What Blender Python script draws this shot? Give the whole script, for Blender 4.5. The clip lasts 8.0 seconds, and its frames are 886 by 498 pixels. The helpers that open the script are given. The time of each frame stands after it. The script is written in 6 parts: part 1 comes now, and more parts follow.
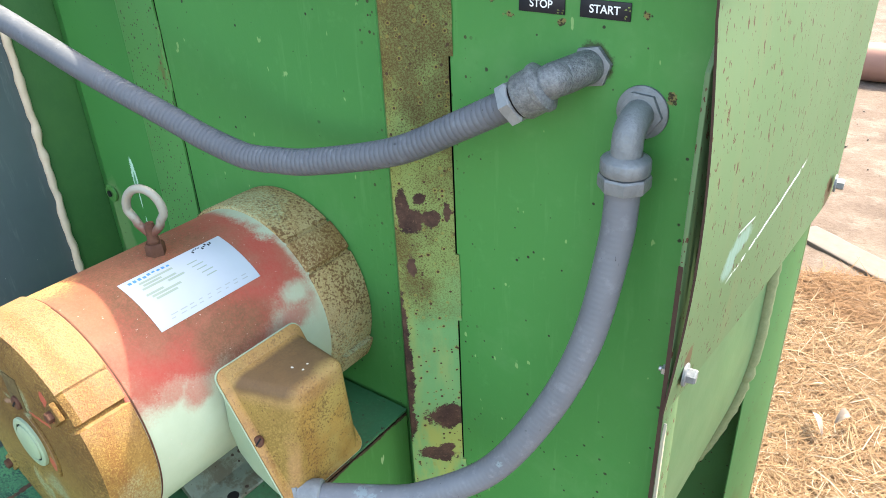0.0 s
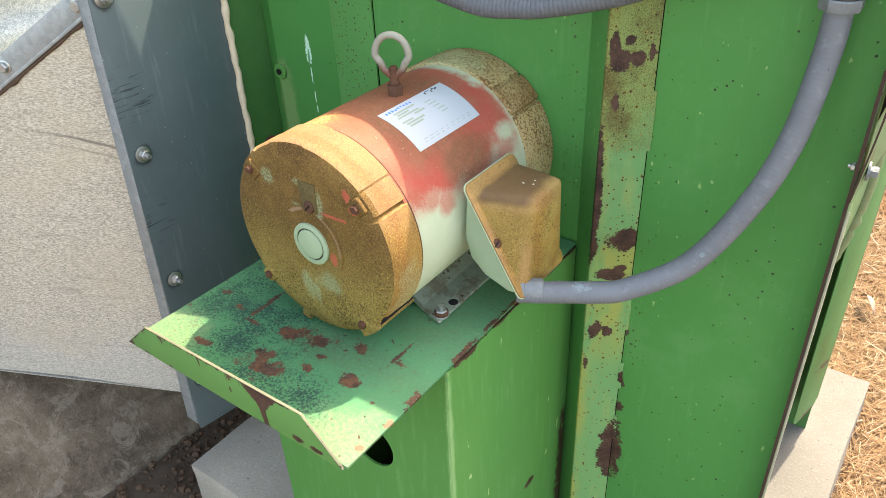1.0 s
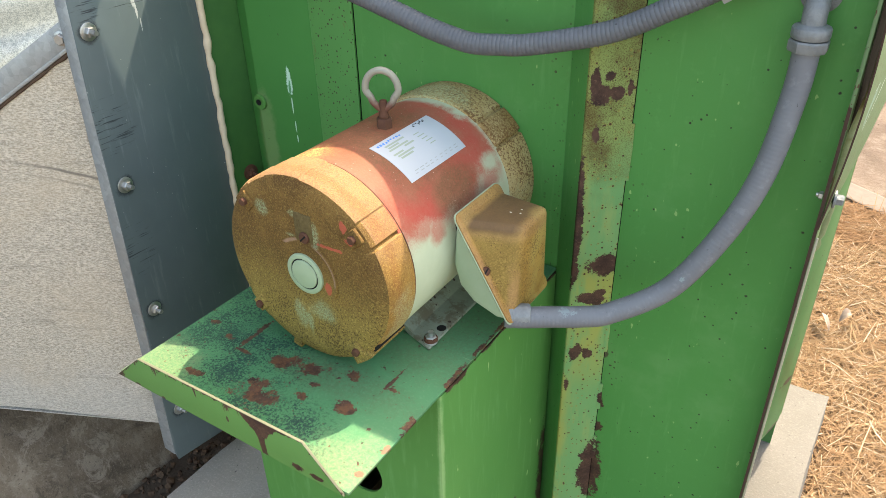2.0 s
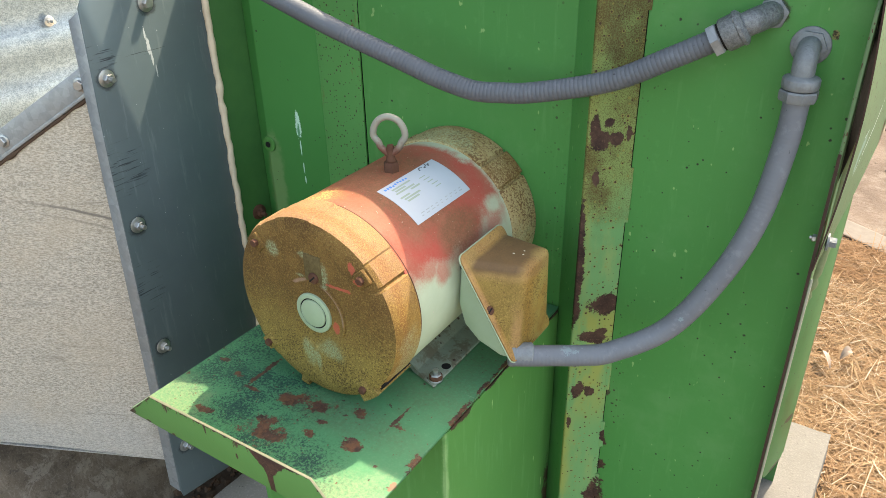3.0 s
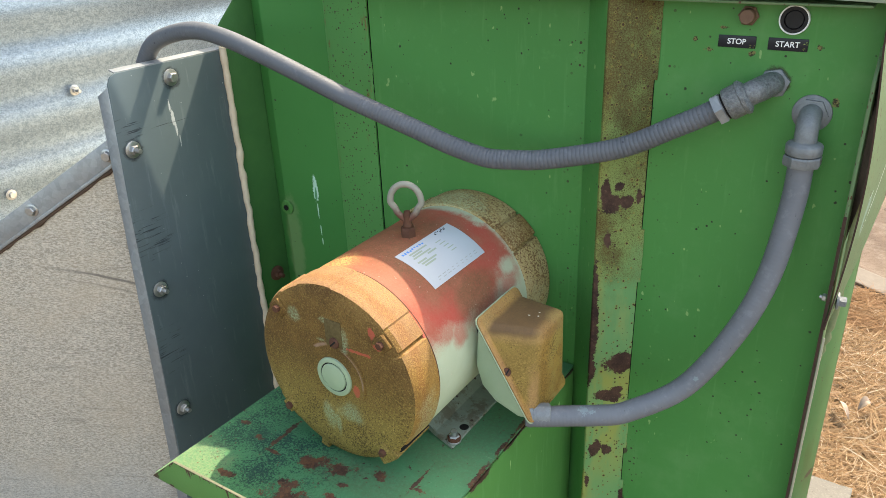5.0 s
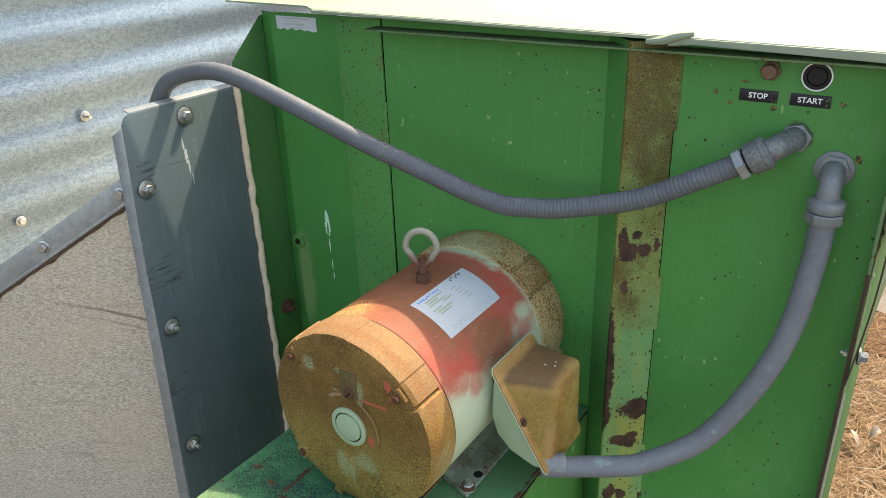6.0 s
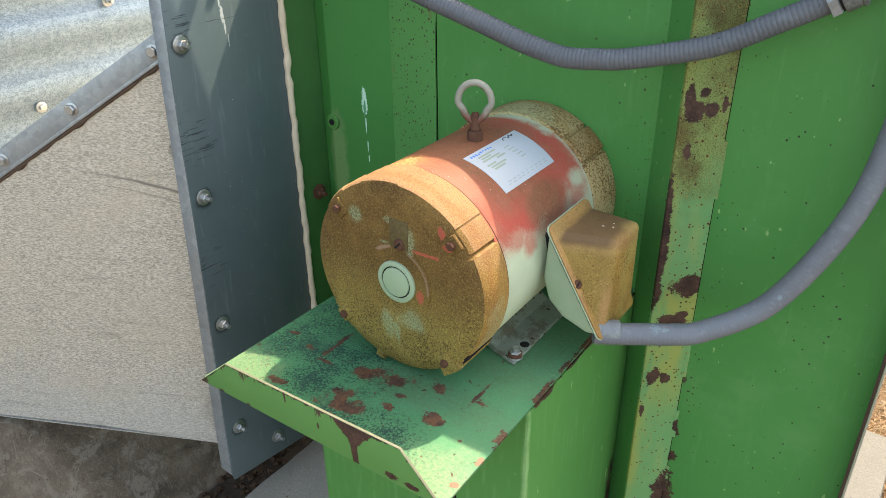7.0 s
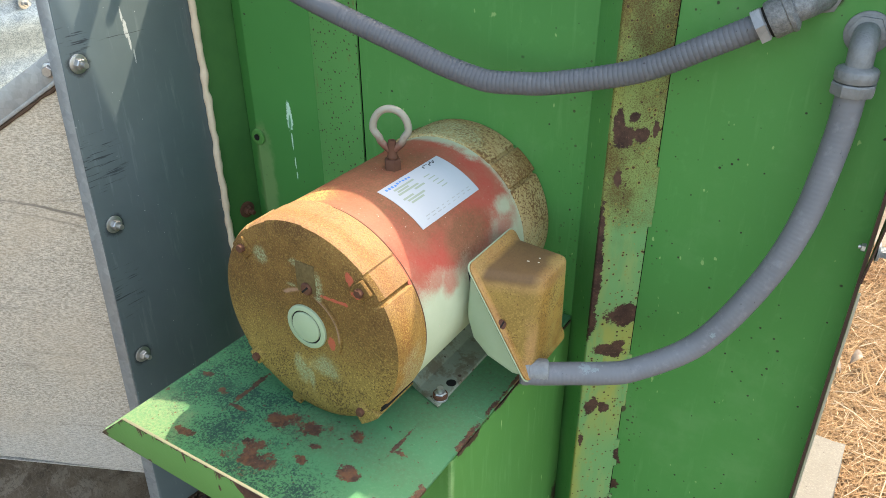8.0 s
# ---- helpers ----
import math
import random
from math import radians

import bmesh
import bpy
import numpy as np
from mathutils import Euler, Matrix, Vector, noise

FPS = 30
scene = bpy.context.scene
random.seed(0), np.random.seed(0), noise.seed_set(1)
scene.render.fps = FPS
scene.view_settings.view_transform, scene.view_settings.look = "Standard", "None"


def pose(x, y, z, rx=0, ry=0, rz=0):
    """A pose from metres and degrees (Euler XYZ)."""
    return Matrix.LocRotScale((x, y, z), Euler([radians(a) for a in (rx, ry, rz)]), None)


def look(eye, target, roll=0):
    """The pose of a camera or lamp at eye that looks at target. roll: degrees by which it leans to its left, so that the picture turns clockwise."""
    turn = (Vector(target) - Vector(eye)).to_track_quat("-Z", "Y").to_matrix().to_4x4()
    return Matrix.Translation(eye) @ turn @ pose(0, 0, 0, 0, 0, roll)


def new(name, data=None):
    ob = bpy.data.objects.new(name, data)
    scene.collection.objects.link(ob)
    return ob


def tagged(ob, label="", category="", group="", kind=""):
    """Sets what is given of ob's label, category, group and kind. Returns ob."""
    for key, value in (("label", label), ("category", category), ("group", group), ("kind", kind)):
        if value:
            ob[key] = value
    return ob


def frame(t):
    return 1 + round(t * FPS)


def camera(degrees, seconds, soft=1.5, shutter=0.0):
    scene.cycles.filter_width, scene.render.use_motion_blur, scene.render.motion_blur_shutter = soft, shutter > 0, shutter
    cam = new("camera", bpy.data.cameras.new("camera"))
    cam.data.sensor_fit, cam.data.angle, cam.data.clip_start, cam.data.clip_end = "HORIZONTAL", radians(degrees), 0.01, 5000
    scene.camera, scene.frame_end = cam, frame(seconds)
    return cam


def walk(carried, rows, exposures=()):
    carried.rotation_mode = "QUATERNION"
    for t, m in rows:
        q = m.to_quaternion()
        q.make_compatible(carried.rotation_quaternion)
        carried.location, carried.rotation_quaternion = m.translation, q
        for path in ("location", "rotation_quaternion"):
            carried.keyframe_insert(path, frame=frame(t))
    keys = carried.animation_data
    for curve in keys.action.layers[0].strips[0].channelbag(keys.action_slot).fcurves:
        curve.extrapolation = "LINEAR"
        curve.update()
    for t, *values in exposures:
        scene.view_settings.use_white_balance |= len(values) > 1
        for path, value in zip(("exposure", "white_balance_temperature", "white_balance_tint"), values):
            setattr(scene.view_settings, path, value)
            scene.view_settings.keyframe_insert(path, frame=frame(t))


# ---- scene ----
cam = camera(61.4, 8.0, 0.55)
PATH = [
    (0, (-0.019, 0.040, 1.586), (-1.088, 1.422, 0.613), -2.6),
    (0.3, (-0.017, -0.047, 1.571), (-1.104, 1.273, 0.536), -3.1),
    (0.5, (-0.051, -0.128, 1.548), (-1.131, 1.181, 0.489), -3.3),
    (0.7, (-0.088, -0.216, 1.556), (-1.137, 1.090, 0.462), -3.1),
    (1, (-0.115, -0.312, 1.556), (-1.131, 1.013, 0.456), -2.8),
    (1.5, (-0.149, -0.347, 1.565), (-1.106, 1.028, 0.472), -1.9),
    (2, (-0.142, -0.356, 1.581), (-1.078, 1.063, 0.527), -1.3),
    (3.5, (-0.133, -0.383, 1.608), (-1.117, 1.081, 0.665), -1.5),
    (4, (-0.136, -0.387, 1.612), (-1.135, 1.080, 0.691), -1.7),
    (4.5, (-0.127, -0.396, 1.622), (-1.137, 1.081, 0.728), -2.0),
    (5, (-0.132, -0.394, 1.636), (-1.149, 1.099, 0.780), -2.4),
    (5.2, (-0.139, -0.386, 1.658), (-1.160, 1.113, 0.815), -2.5),
    (5.5, (-0.147, -0.379, 1.680), (-1.172, 1.123, 0.846), -2.5),
    (5.8, (-0.157, -0.375, 1.694), (-1.185, 1.125, 0.859), -2.3),
    (6.1, (-0.169, -0.377, 1.682), (-1.196, 1.117, 0.836), -2.0),
    (6.3, (-0.177, -0.382, 1.652), (-1.202, 1.105, 0.792), -1.7),
    (6.5, (-0.190, -0.393, 1.589), (-1.209, 1.083, 0.704), -1.3),
    (7, (-0.216, -0.426, 1.538), (-1.227, 1.015, 0.589), -0.7),
    (7.5, (-0.210, -0.405, 1.548), (-1.199, 1.023, 0.557), -0.4),
    (8, (-0.207, -0.305, 1.570), (-1.144, 1.157, 0.578), -0.5),
]
walk(cam, [(t, look(eye, target, roll)) for t, eye, target, roll in PATH], [(0.0, 3.05, 7500, 8), (0.5, 3.02, 8200, 10), (1.0, 2.9, 8500, 10), (2.0, 2.7, 8500, 9), (3.5, 2.57, 8200, 8), (5.0, 2.44, 8200, 8), (5.8, 2.28, 8200, 8), (6.3, 2.18, 8200, 8), (6.5, 2.24, 8200, 8), (7.0, 2.54, 8200, 8), (7.5, 2.64, 8200, 8), (8.0, 2.68, 8200, 8)])

# ---- world, sun, exposure ----
world = bpy.data.worlds.new("sky")
scene.world = world
world.use_nodes = True
wt = world.node_tree
sky = wt.nodes.new("ShaderNodeTexSky")
sky.sky_type = "NISHITA"
sky.sun_disc = False
SUN = Vector((0.085, 0.644, 1.0)).normalized()
sky.sun_elevation = math.asin(SUN.z)
sky.sun_rotation = math.atan2(SUN.x, SUN.y)
sky.air_density, sky.dust_density = 1.0, 2.5
wt.links.new(sky.outputs[0], wt.nodes["Background"].inputs[0])
wt.nodes["Background"].inputs[1].default_value = 0.15
sun = new("sun", bpy.data.lights.new("sun", "SUN"))
sun.data.energy, sun.data.angle, sun.data.color = 1.75, radians(0.6), (1.0, 0.975, 0.935)
sun.matrix_world = look(SUN * 20, (0, 0, 0))


# ---- materials ----
class Shade:
    """A node material, built up from plain calls."""

    def __init__(self, name):
        self.m = bpy.data.materials.new(name)
        self.m.use_nodes = True
        self.t = self.m.node_tree
        self.b = self.t.nodes["Principled BSDF"]
        self.p = self.t.nodes.new("ShaderNodeNewGeometry").outputs["Position"]

    def put(self, inp, v):
        if isinstance(v, bpy.types.NodeSocket):
            self.t.links.new(v, inp)
        else:
            inp.default_value = v

    def math(self, op, a, b=0.0):
        n = self.t.nodes.new("ShaderNodeMath")
        n.operation = op
        self.put(n.inputs[0], a)
        self.put(n.inputs[1], b)
        return n.outputs[0]

    def vmath(self, op, a, b):
        n = self.t.nodes.new("ShaderNodeVectorMath")
        n.operation = op
        self.put(n.inputs[0], a)
        self.put(n.inputs[1], b)
        return n.outputs["Value"] if op == "LENGTH" else n.outputs[0]

    def stretch(self, s, shift=(0, 0, 0)):
        return self.vmath("ADD", self.vmath("MULTIPLY", self.p, s), shift)

    def noise(self, scale, detail=4.0, rough=0.55, vec=None, warp=0.0):
        n = self.t.nodes.new("ShaderNodeTexNoise")
        self.put(n.inputs["Vector"], vec if vec is not None else self.p)
        n.inputs["Scale"].default_value, n.inputs["Detail"].default_value = scale, detail
        n.inputs["Roughness"].default_value, n.inputs["Distortion"].default_value = rough, warp
        return n.outputs[0]

    def cells(self, scale, vec=None, edge=False):
        n = self.t.nodes.new("ShaderNodeTexVoronoi")
        if edge:
            n.feature = "DISTANCE_TO_EDGE"
        self.put(n.inputs["Vector"], vec if vec is not None else self.p)
        n.inputs["Scale"].default_value = scale
        return n

    def step(self, x, lo, hi):
        n = self.t.nodes.new("ShaderNodeMapRange")
        n.interpolation_type = "SMOOTHSTEP"
        self.put(n.inputs[0], x)
        n.inputs[1].default_value, n.inputs[2].default_value = (lo, hi) if lo < hi else (hi, lo)
        n.inputs[3].default_value, n.inputs[4].default_value = (0.0, 1.0) if lo < hi else (1.0, 0.0)
        return n.outputs[0]

    def mix(self, f, a, b):
        n = self.t.nodes.new("ShaderNodeMix")
        n.data_type = "RGBA"
        self.put(n.inputs[0], f)
        self.put(n.inputs[6], (*a, 1) if isinstance(a, tuple) else a)
        self.put(n.inputs[7], (*b, 1) if isinstance(b, tuple) else b)
        return n.outputs[2]

    def lerp(self, f, a, b):
        n = self.t.nodes.new("ShaderNodeMix")
        self.put(n.inputs[0], f)
        self.put(n.inputs[2], a)
        self.put(n.inputs[3], b)
        return n.outputs[0]

    def axis(self, i):
        n = self.t.nodes.new("ShaderNodeSeparateXYZ")
        self.put(n.inputs[0], self.p)
        return n.outputs[i]

    def blobs(self, spots, wobble=0.5, scale=60.0, soft=0.12):
        """1 inside any of the ragged ellipsoids (centre, radii)."""
        best = None
        for c, r in spots:
            v = self.vmath("DIVIDE", self.vmath("SUBTRACT", self.p, c), r)
            d = self.vmath("LENGTH", v, (0, 0, 0))
            best = d if best is None else self.math("MINIMUM", best, d)
        coarse = self.math("MULTIPLY", self.math("SUBTRACT", self.noise(scale * 0.5, 3, 0.5), 0.5), wobble * 3.4)
        rag = self.math("ADD", coarse, self.math("MULTIPLY", self.math("SUBTRACT", self.noise(scale * 2.2, 8, 0.8), 0.5), wobble * 3.2))
        return self.step(self.math("ADD", best, rag), 1 + soft, 1 - soft)

    def pits(self, scale, most=0.28, seed=0.0):
        """1 inside scattered round pits of many sizes."""
        n = self.cells(scale, self.stretch((1, 1, 1), (seed, seed, seed)))
        c = self.t.nodes.new("ShaderNodeSeparateColor")
        self.t.links.new(n.outputs["Color"], c.inputs[0])
        size = self.math("SUBTRACT", self.math("MULTIPLY", self.math("MULTIPLY", c.outputs[0], c.outputs[0]), most), 0.04)
        rag = self.math("MULTIPLY", self.math("SUBTRACT", self.noise(scale * 5, 2), 0.5), 0.12)
        return self.step(self.math("SUBTRACT", self.math("ADD", n.outputs["Distance"], rag), size), 0.03, -0.03)

    def either(self, a, b):
        return self.math("MAXIMUM", a, b)

    def bump(self, h, strength=0.3, dist=0.002):
        n = self.t.nodes.new("ShaderNodeBump")
        n.inputs["Strength"].default_value, n.inputs["Distance"].default_value = strength, dist
        self.put(n.inputs["Height"], h)
        return n.outputs[0]

    def done(self, color, rough=0.5, metal=0.0, normal=None, spec=0.22):
        self.put(self.b.inputs["Base Color"], (*color, 1) if isinstance(color, tuple) else color)
        self.put(self.b.inputs["Roughness"], rough)
        self.put(self.b.inputs["Metallic"], metal)
        self.b.inputs["Specular IOR Level"].default_value = spec
        if normal is not None:
            self.put(self.b.inputs["Normal"], normal)
        return self.m


def rust_color(s):
    c = s.mix(s.step(s.noise(38, 6, 0.75), 0.3, 0.7), (0.028, 0.015, 0.012), (0.085, 0.044, 0.030))
    return s.mix(s.math("MULTIPLY", s.step(s.noise(260, 3, 0.7), 0.58, 0.68), 0.5), c, (0.15, 0.085, 0.052))


def green_panel():
    s = Shade("green_paint")
    big, fine = s.noise(3.5, 4), s.noise(45, 5, 0.6)
    c = s.mix(big, (0.041, 0.184, 0.043), (0.066, 0.240, 0.062))
    c = s.mix(s.math("MULTIPLY", s.step(fine, 0.55, 0.8), 0.28), c, (0.10, 0.30, 0.09))
    streak = s.noise(14, 4, 0.6, s.stretch((6, 6, 0.7)))
    c = s.mix(s.math("MULTIPLY", s.step(streak, 0.55, 0.8), 0.25), c, (0.13, 0.32, 0.11))
    pit = s.either(s.either(s.pits(38, 0.135, 2.0), s.pits(70, 0.165, 4.0)), s.either(s.pits(19, 0.08, 7.0), s.pits(55, 0.15, 11.0)))
    chalk = s.math("MULTIPLY", s.step(s.noise(95, 2, 0.4, s.stretch((1, 1, 0.55), (4, 2, 7))), 0.745, 0.78), 0.55)
    c = s.mix(chalk, c, (0.32, 0.46, 0.18))
    x = s.axis(0)
    near = s.either(s.step(s.math("ABSOLUTE", s.math("ADD", x, 0.592)), 0.022, 0.004), s.step(s.math("ABSOLUTE", s.math("ADD", x, 0.455)), 0.024, 0.002))
    fringe = s.math("MULTIPLY", near, s.math("MULTIPLY", s.pits(150, 0.40, 9.0), s.step(s.noise(7, 4, 0.6), 0.42, 0.56)))
    c = s.mix(fringe, c, (0.040, 0.028, 0.013))
    creep = s.blobs([((-0.464, 0.645, 0.440), (0.015, 0.02, 0.065)), ((-0.466, 0.645, 0.555), (0.008, 0.02, 0.012)), ((-0.466, 0.645, 0.612), (0.008, 0.02, 0.014)), ((-0.467, 0.645, 0.500), (0.007, 0.02, 0.014)), ((-0.467, 0.645, 0.735), (0.006, 0.02, 0.016))], 0.8, 90)
    c = s.mix(creep, c, rust_color(s))
    c = s.mix(pit, c, (0.02, 0.025, 0.012))
    chip = s.blobs([((-0.342, 0.645, 1.436), (0.004, 0.02, 0.003)), ((-0.263, 0.645, 1.448), (0.004, 0.02, 0.003)), ((-0.382, 0.645, 1.466), (0.005, 0.02, 0.002)), ((-0.234, 0.645, 1.383), (0.004, 0.02, 0.006)), ((-0.397, 0.645, 1.438), (0.006, 0.02, 0.004)), ((-0.416, 0.645, 1.449), (0.003, 0.02, 0.003))], 1.1, 130)
    c = s.mix(chip, c, s.mix(s.step(s.noise(320, 3), 0.42, 0.58), (0.025, 0.017, 0.009), (0.17, 0.14, 0.05)))
    ring = s.blobs([((-0.3075, 0.645, 1.4025), (0.0185, 0.02, 0.0185))], 0.2, 140)
    c = s.mix(s.math("MULTIPLY", ring, 0.85), c, (0.035, 0.028, 0.018))
    dust = s.math("MULTIPLY", s.step(s.noise(7, 5, 0.65), 0.52, 0.72), 0.16)
    c = s.mix(dust, c, (0.16, 0.30, 0.13))
    h = s.math("ADD", s.math("MULTIPLY", s.noise(260, 3), 0.15), s.math("MULTIPLY", s.noise(5, 2), 1.6))
    return s.done(c, s.lerp(fine, 0.34, 0.52), 0, s.bump(h, 0.25, 0.004))


def pedestal_paint():
    s = Shade("pedestal_paint")
    c = s.mix(s.noise(5, 4), (0.054, 0.190, 0.044), (0.086, 0.246, 0.063))
    streak = s.noise(30, 4, 0.6, s.stretch((3, 3, 0.35)))
    c = s.mix(s.math("MULTIPLY", s.step(streak, 0.5, 0.75), 0.30), c, (0.16, 0.36, 0.14))
    tick = s.step(s.noise(75, 2, 0.4, s.stretch((1, 1, 0.3))), 0.72, 0.76)
    c = s.mix(s.math("MULTIPLY", tick, 0.8), c, (0.40, 0.52, 0.25))
    # pale line painted down the front corner as its highlight
    corner_glint = s.math("MULTIPLY", s.blobs([((-0.574, 0.283, 0.62), (0.005, 0.005, 0.26))], 0.5, 50, 0.6), 0.42)
    c = s.mix(corner_glint, c, (0.33, 0.48, 0.22))
    edge = s.blobs([((-0.575, 0.55, 0.861), (0.02, 0.18, 0.004)), ((-0.575, 0.33, 0.860), (0.02, 0.03, 0.006)), ((-0.575, 0.66, 0.30), (0.03, 0.03, 0.2)), ((-0.574, 0.52, 0.40), (0.02, 0.02, 0.01))], 0.6, 80)
    c = s.mix(edge, c, rust_color(s))
    return s.done(c, 0.42, 0, s.bump(s.math("ADD", s.noise(7, 2), s.math("MULTIPLY", s.noise(250, 3), 0.1)), 0.25, 0.004))


def post_paint():
    s = Shade("weathered_post_paint")
    z = s.axis(2)
    c = s.mix(s.noise(9, 5), (0.092, 0.262, 0.094), (0.170, 0.320, 0.120))
    c = s.mix(s.math("MULTIPLY", s.step(s.noise(25, 4, 0.6, s.stretch((2, 2, 0.5))), 0.48, 0.78), 0.45), c, (0.27, 0.31, 0.100))
    sallow = s.either(s.math("MULTIPLY", s.step(z, 0.62, 0.76), s.step(z, 0.95, 0.88)), s.step(s.axis(0), -0.504, -0.524))
    sallow = s.math("MULTIPLY", sallow, s.step(s.noise(22, 5, 0.65, s.stretch((1.4, 1.4, 0.45))), 0.36, 0.60))
    c = s.mix(s.math("MULTIPLY", sallow, 0.8), c, (0.290, 0.295, 0.070))
    # brown lichen-like bloom on the upper half
    high = s.step(s.math("ADD", z, s.math("MULTIPLY", s.noise(14, 4), 0.22)), 1.12, 1.27)
    c = s.mix(s.math("MULTIPLY", high, 0.8), c, s.mix(s.step(s.noise(11, 4, 0.6, s.stretch((1, 1, 0.7))), 0.42, 0.58), (0.110, 0.085, 0.024), (0.185, 0.225, 0.066)))
    fine = s.math("ADD", s.noise(520, 3, 0.75), s.math("MULTIPLY", s.noise(11, 4, 0.6, s.stretch((1, 1, 0.7))), -0.45))
    bloom = s.math("MULTIPLY", high, s.step(fine, 0.20, 0.42))
    c = s.mix(s.math("MULTIPLY", bloom, 0.92), c, s.mix(s.noise(40, 4), (0.050, 0.028, 0.008), (0.105, 0.064, 0.018)))
    halo = s.either(s.pits(130, 0.46, 1.0), s.pits(75, 0.30, 5.0))
    c = s.mix(s.math("MULTIPLY", halo, 0.45), c, (0.24, 0.20, 0.05))
    dots = s.either(s.either(s.pits(150, 0.32), s.pits(75, 0.19, 5.0)), s.pits(130, 0.28, 1.0))
    c = s.mix(dots, c, (0.060, 0.032, 0.016))
    spots = [((-0.48, 0.63, 0.917), (0.020, 0.06, 0.022)), ((-0.500, 0.63, 0.850), (0.024, 0.06, 0.011)), ((-0.482, 0.63, 0.862), (0.010, 0.06, 0.010)),
             ((-0.512, 0.63, 0.735), (0.010, 0.06, 0.018)), ((-0.493, 0.63, 0.731), (0.007, 0.06, 0.012)), ((-0.519, 0.63, 0.66), (0.005, 0.06, 0.02)),
             ((-0.516, 0.62, 1.222), (0.006, 0.05, 0.022)), ((-0.506, 0.63, 1.203), (0.010, 0.06, 0.014)), ((-0.488, 0.63, 1.206), (0.010, 0.06, 0.011)), ((-0.499, 0.63, 1.232), (0.006, 0.06, 0.006)), ((-0.474, 0.64, 1.214), (0.004, 0.06, 0.012)), ((-0.510, 0.63, 1.145), (0.005, 0.06, 0.018)), ((-0.524, 0.61, 0.98), (0.008, 0.03, 0.10)),
             ((-0.47, 0.64, 0.44), (0.018, 0.03, 0.08)), ((-0.524, 0.61, 1.05), (0.007, 0.03, 0.04)), ((-0.462, 0.645, 0.63), (0.008, 0.02, 0.016)), ((-0.46, 0.645, 0.55), (0.008, 0.02, 0.02))]
    r = s.blobs(spots, 0.55, 80, 0.06)
    c = s.mix(r, c, rust_color(s))
    h = s.math("SUBTRACT", s.math("MULTIPLY", s.noise(200, 4), 0.5), s.math("ADD", r, dots))
    return s.done(c, 0.6, 0, s.bump(h, 0.4, 0.0012))


def strip_paint():
    s = Shade("pitted_green_strip_paint")
    c = s.mix(s.noise(6, 4), (0.055, 0.205, 0.052), (0.088, 0.260, 0.076))
    dots = s.either(s.pits(190, 0.42), s.pits(95, 0.28, 5.0))
    c = s.mix(dots, c, (0.05, 0.04, 0.02))
    ragged = s.math("MULTIPLY", s.step(s.noise(40, 5, 0.7, s.stretch((1, 1, 0.4))), 0.55, 0.7), s.blobs([((-1.0, 0.65, 1.30), (0.02, 0.05, 0.14)), ((-1.098, 0.66, 1.42), (0.012, 0.05, 0.10)), ((-1.095, 0.66, 1.14), (0.01, 0.05, 0.05))], 0.4, 30))
    c = s.mix(ragged, c, (0.16, 0.085, 0.035))
    return s.done(c, 0.45, 0, s.bump(s.math("SUBTRACT", s.noise(6, 2), dots), 0.3, 0.002))


def back_paint():
    s = Shade("rear_plate_paint")
    c = s.mix(s.noise(6, 4), (0.046, 0.142, 0.044), (0.074, 0.182, 0.064))
    r = s.blobs([((-0.185, 1.17, 0.385), (0.05, 0.035, 0.008)), ((-0.178, 1.17, 0.243), (0.06, 0.04, 0.008))], 0.6, 60)
    c = s.mix(s.math("MULTIPLY", s.step(s.noise(9, 5, 0.65, s.stretch((1, 1, 0.5))), 0.5, 0.7), 0.4), c, (0.060, 0.075, 0.022))
    c = s.mix(s.either(r, s.pits(120, 0.26, 3.0)), c, rust_color(s))
    return s.done(c, 0.5, 0, s.bump(s.noise(7, 2), 0.2, 0.003))


def left_paint():
    s = Shade("scraped_green_paint")
    c = s.mix(s.noise(5, 4), (0.030, 0.160, 0.036), (0.050, 0.205, 0.050))
    scrape = s.blobs([((-1.167, 0.66, 1.09), (0.006, 0.05, 0.028)), ((-1.166, 0.66, 1.048), (0.0016, 0.05, 0.020)), ((-1.164, 0.66, 1.005), (0.0014, 0.05, 0.012)), ((-1.163, 0.66, 0.975), (0.0014, 0.05, 0.008))], 0.6, 130)
    core = s.blobs([((-1.167, 0.66, 1.085), (0.003, 0.05, 0.014))], 0.4, 120)
    c = s.mix(scrape, c, (0.42, 0.62, 0.48))
    c = s.mix(core, c, (0.08, 0.26, 0.12))
    dull = s.math("MULTIPLY", s.blobs([((-1.245, 0.665, 0.95), (0.022, 0.05, 0.10))], 0.35, 20, 0.3), 0.6)
    c = s.mix(dull, c, (0.16, 0.25, 0.10))
    pit = s.step(s.noise(120, 2, 0.4), 0.74, 0.78)
    c = s.mix(pit, c, (0.03, 0.03, 0.015))
    return s.done(c, 0.42, 0, s.bump(s.noise(6, 2), 0.25, 0.004))


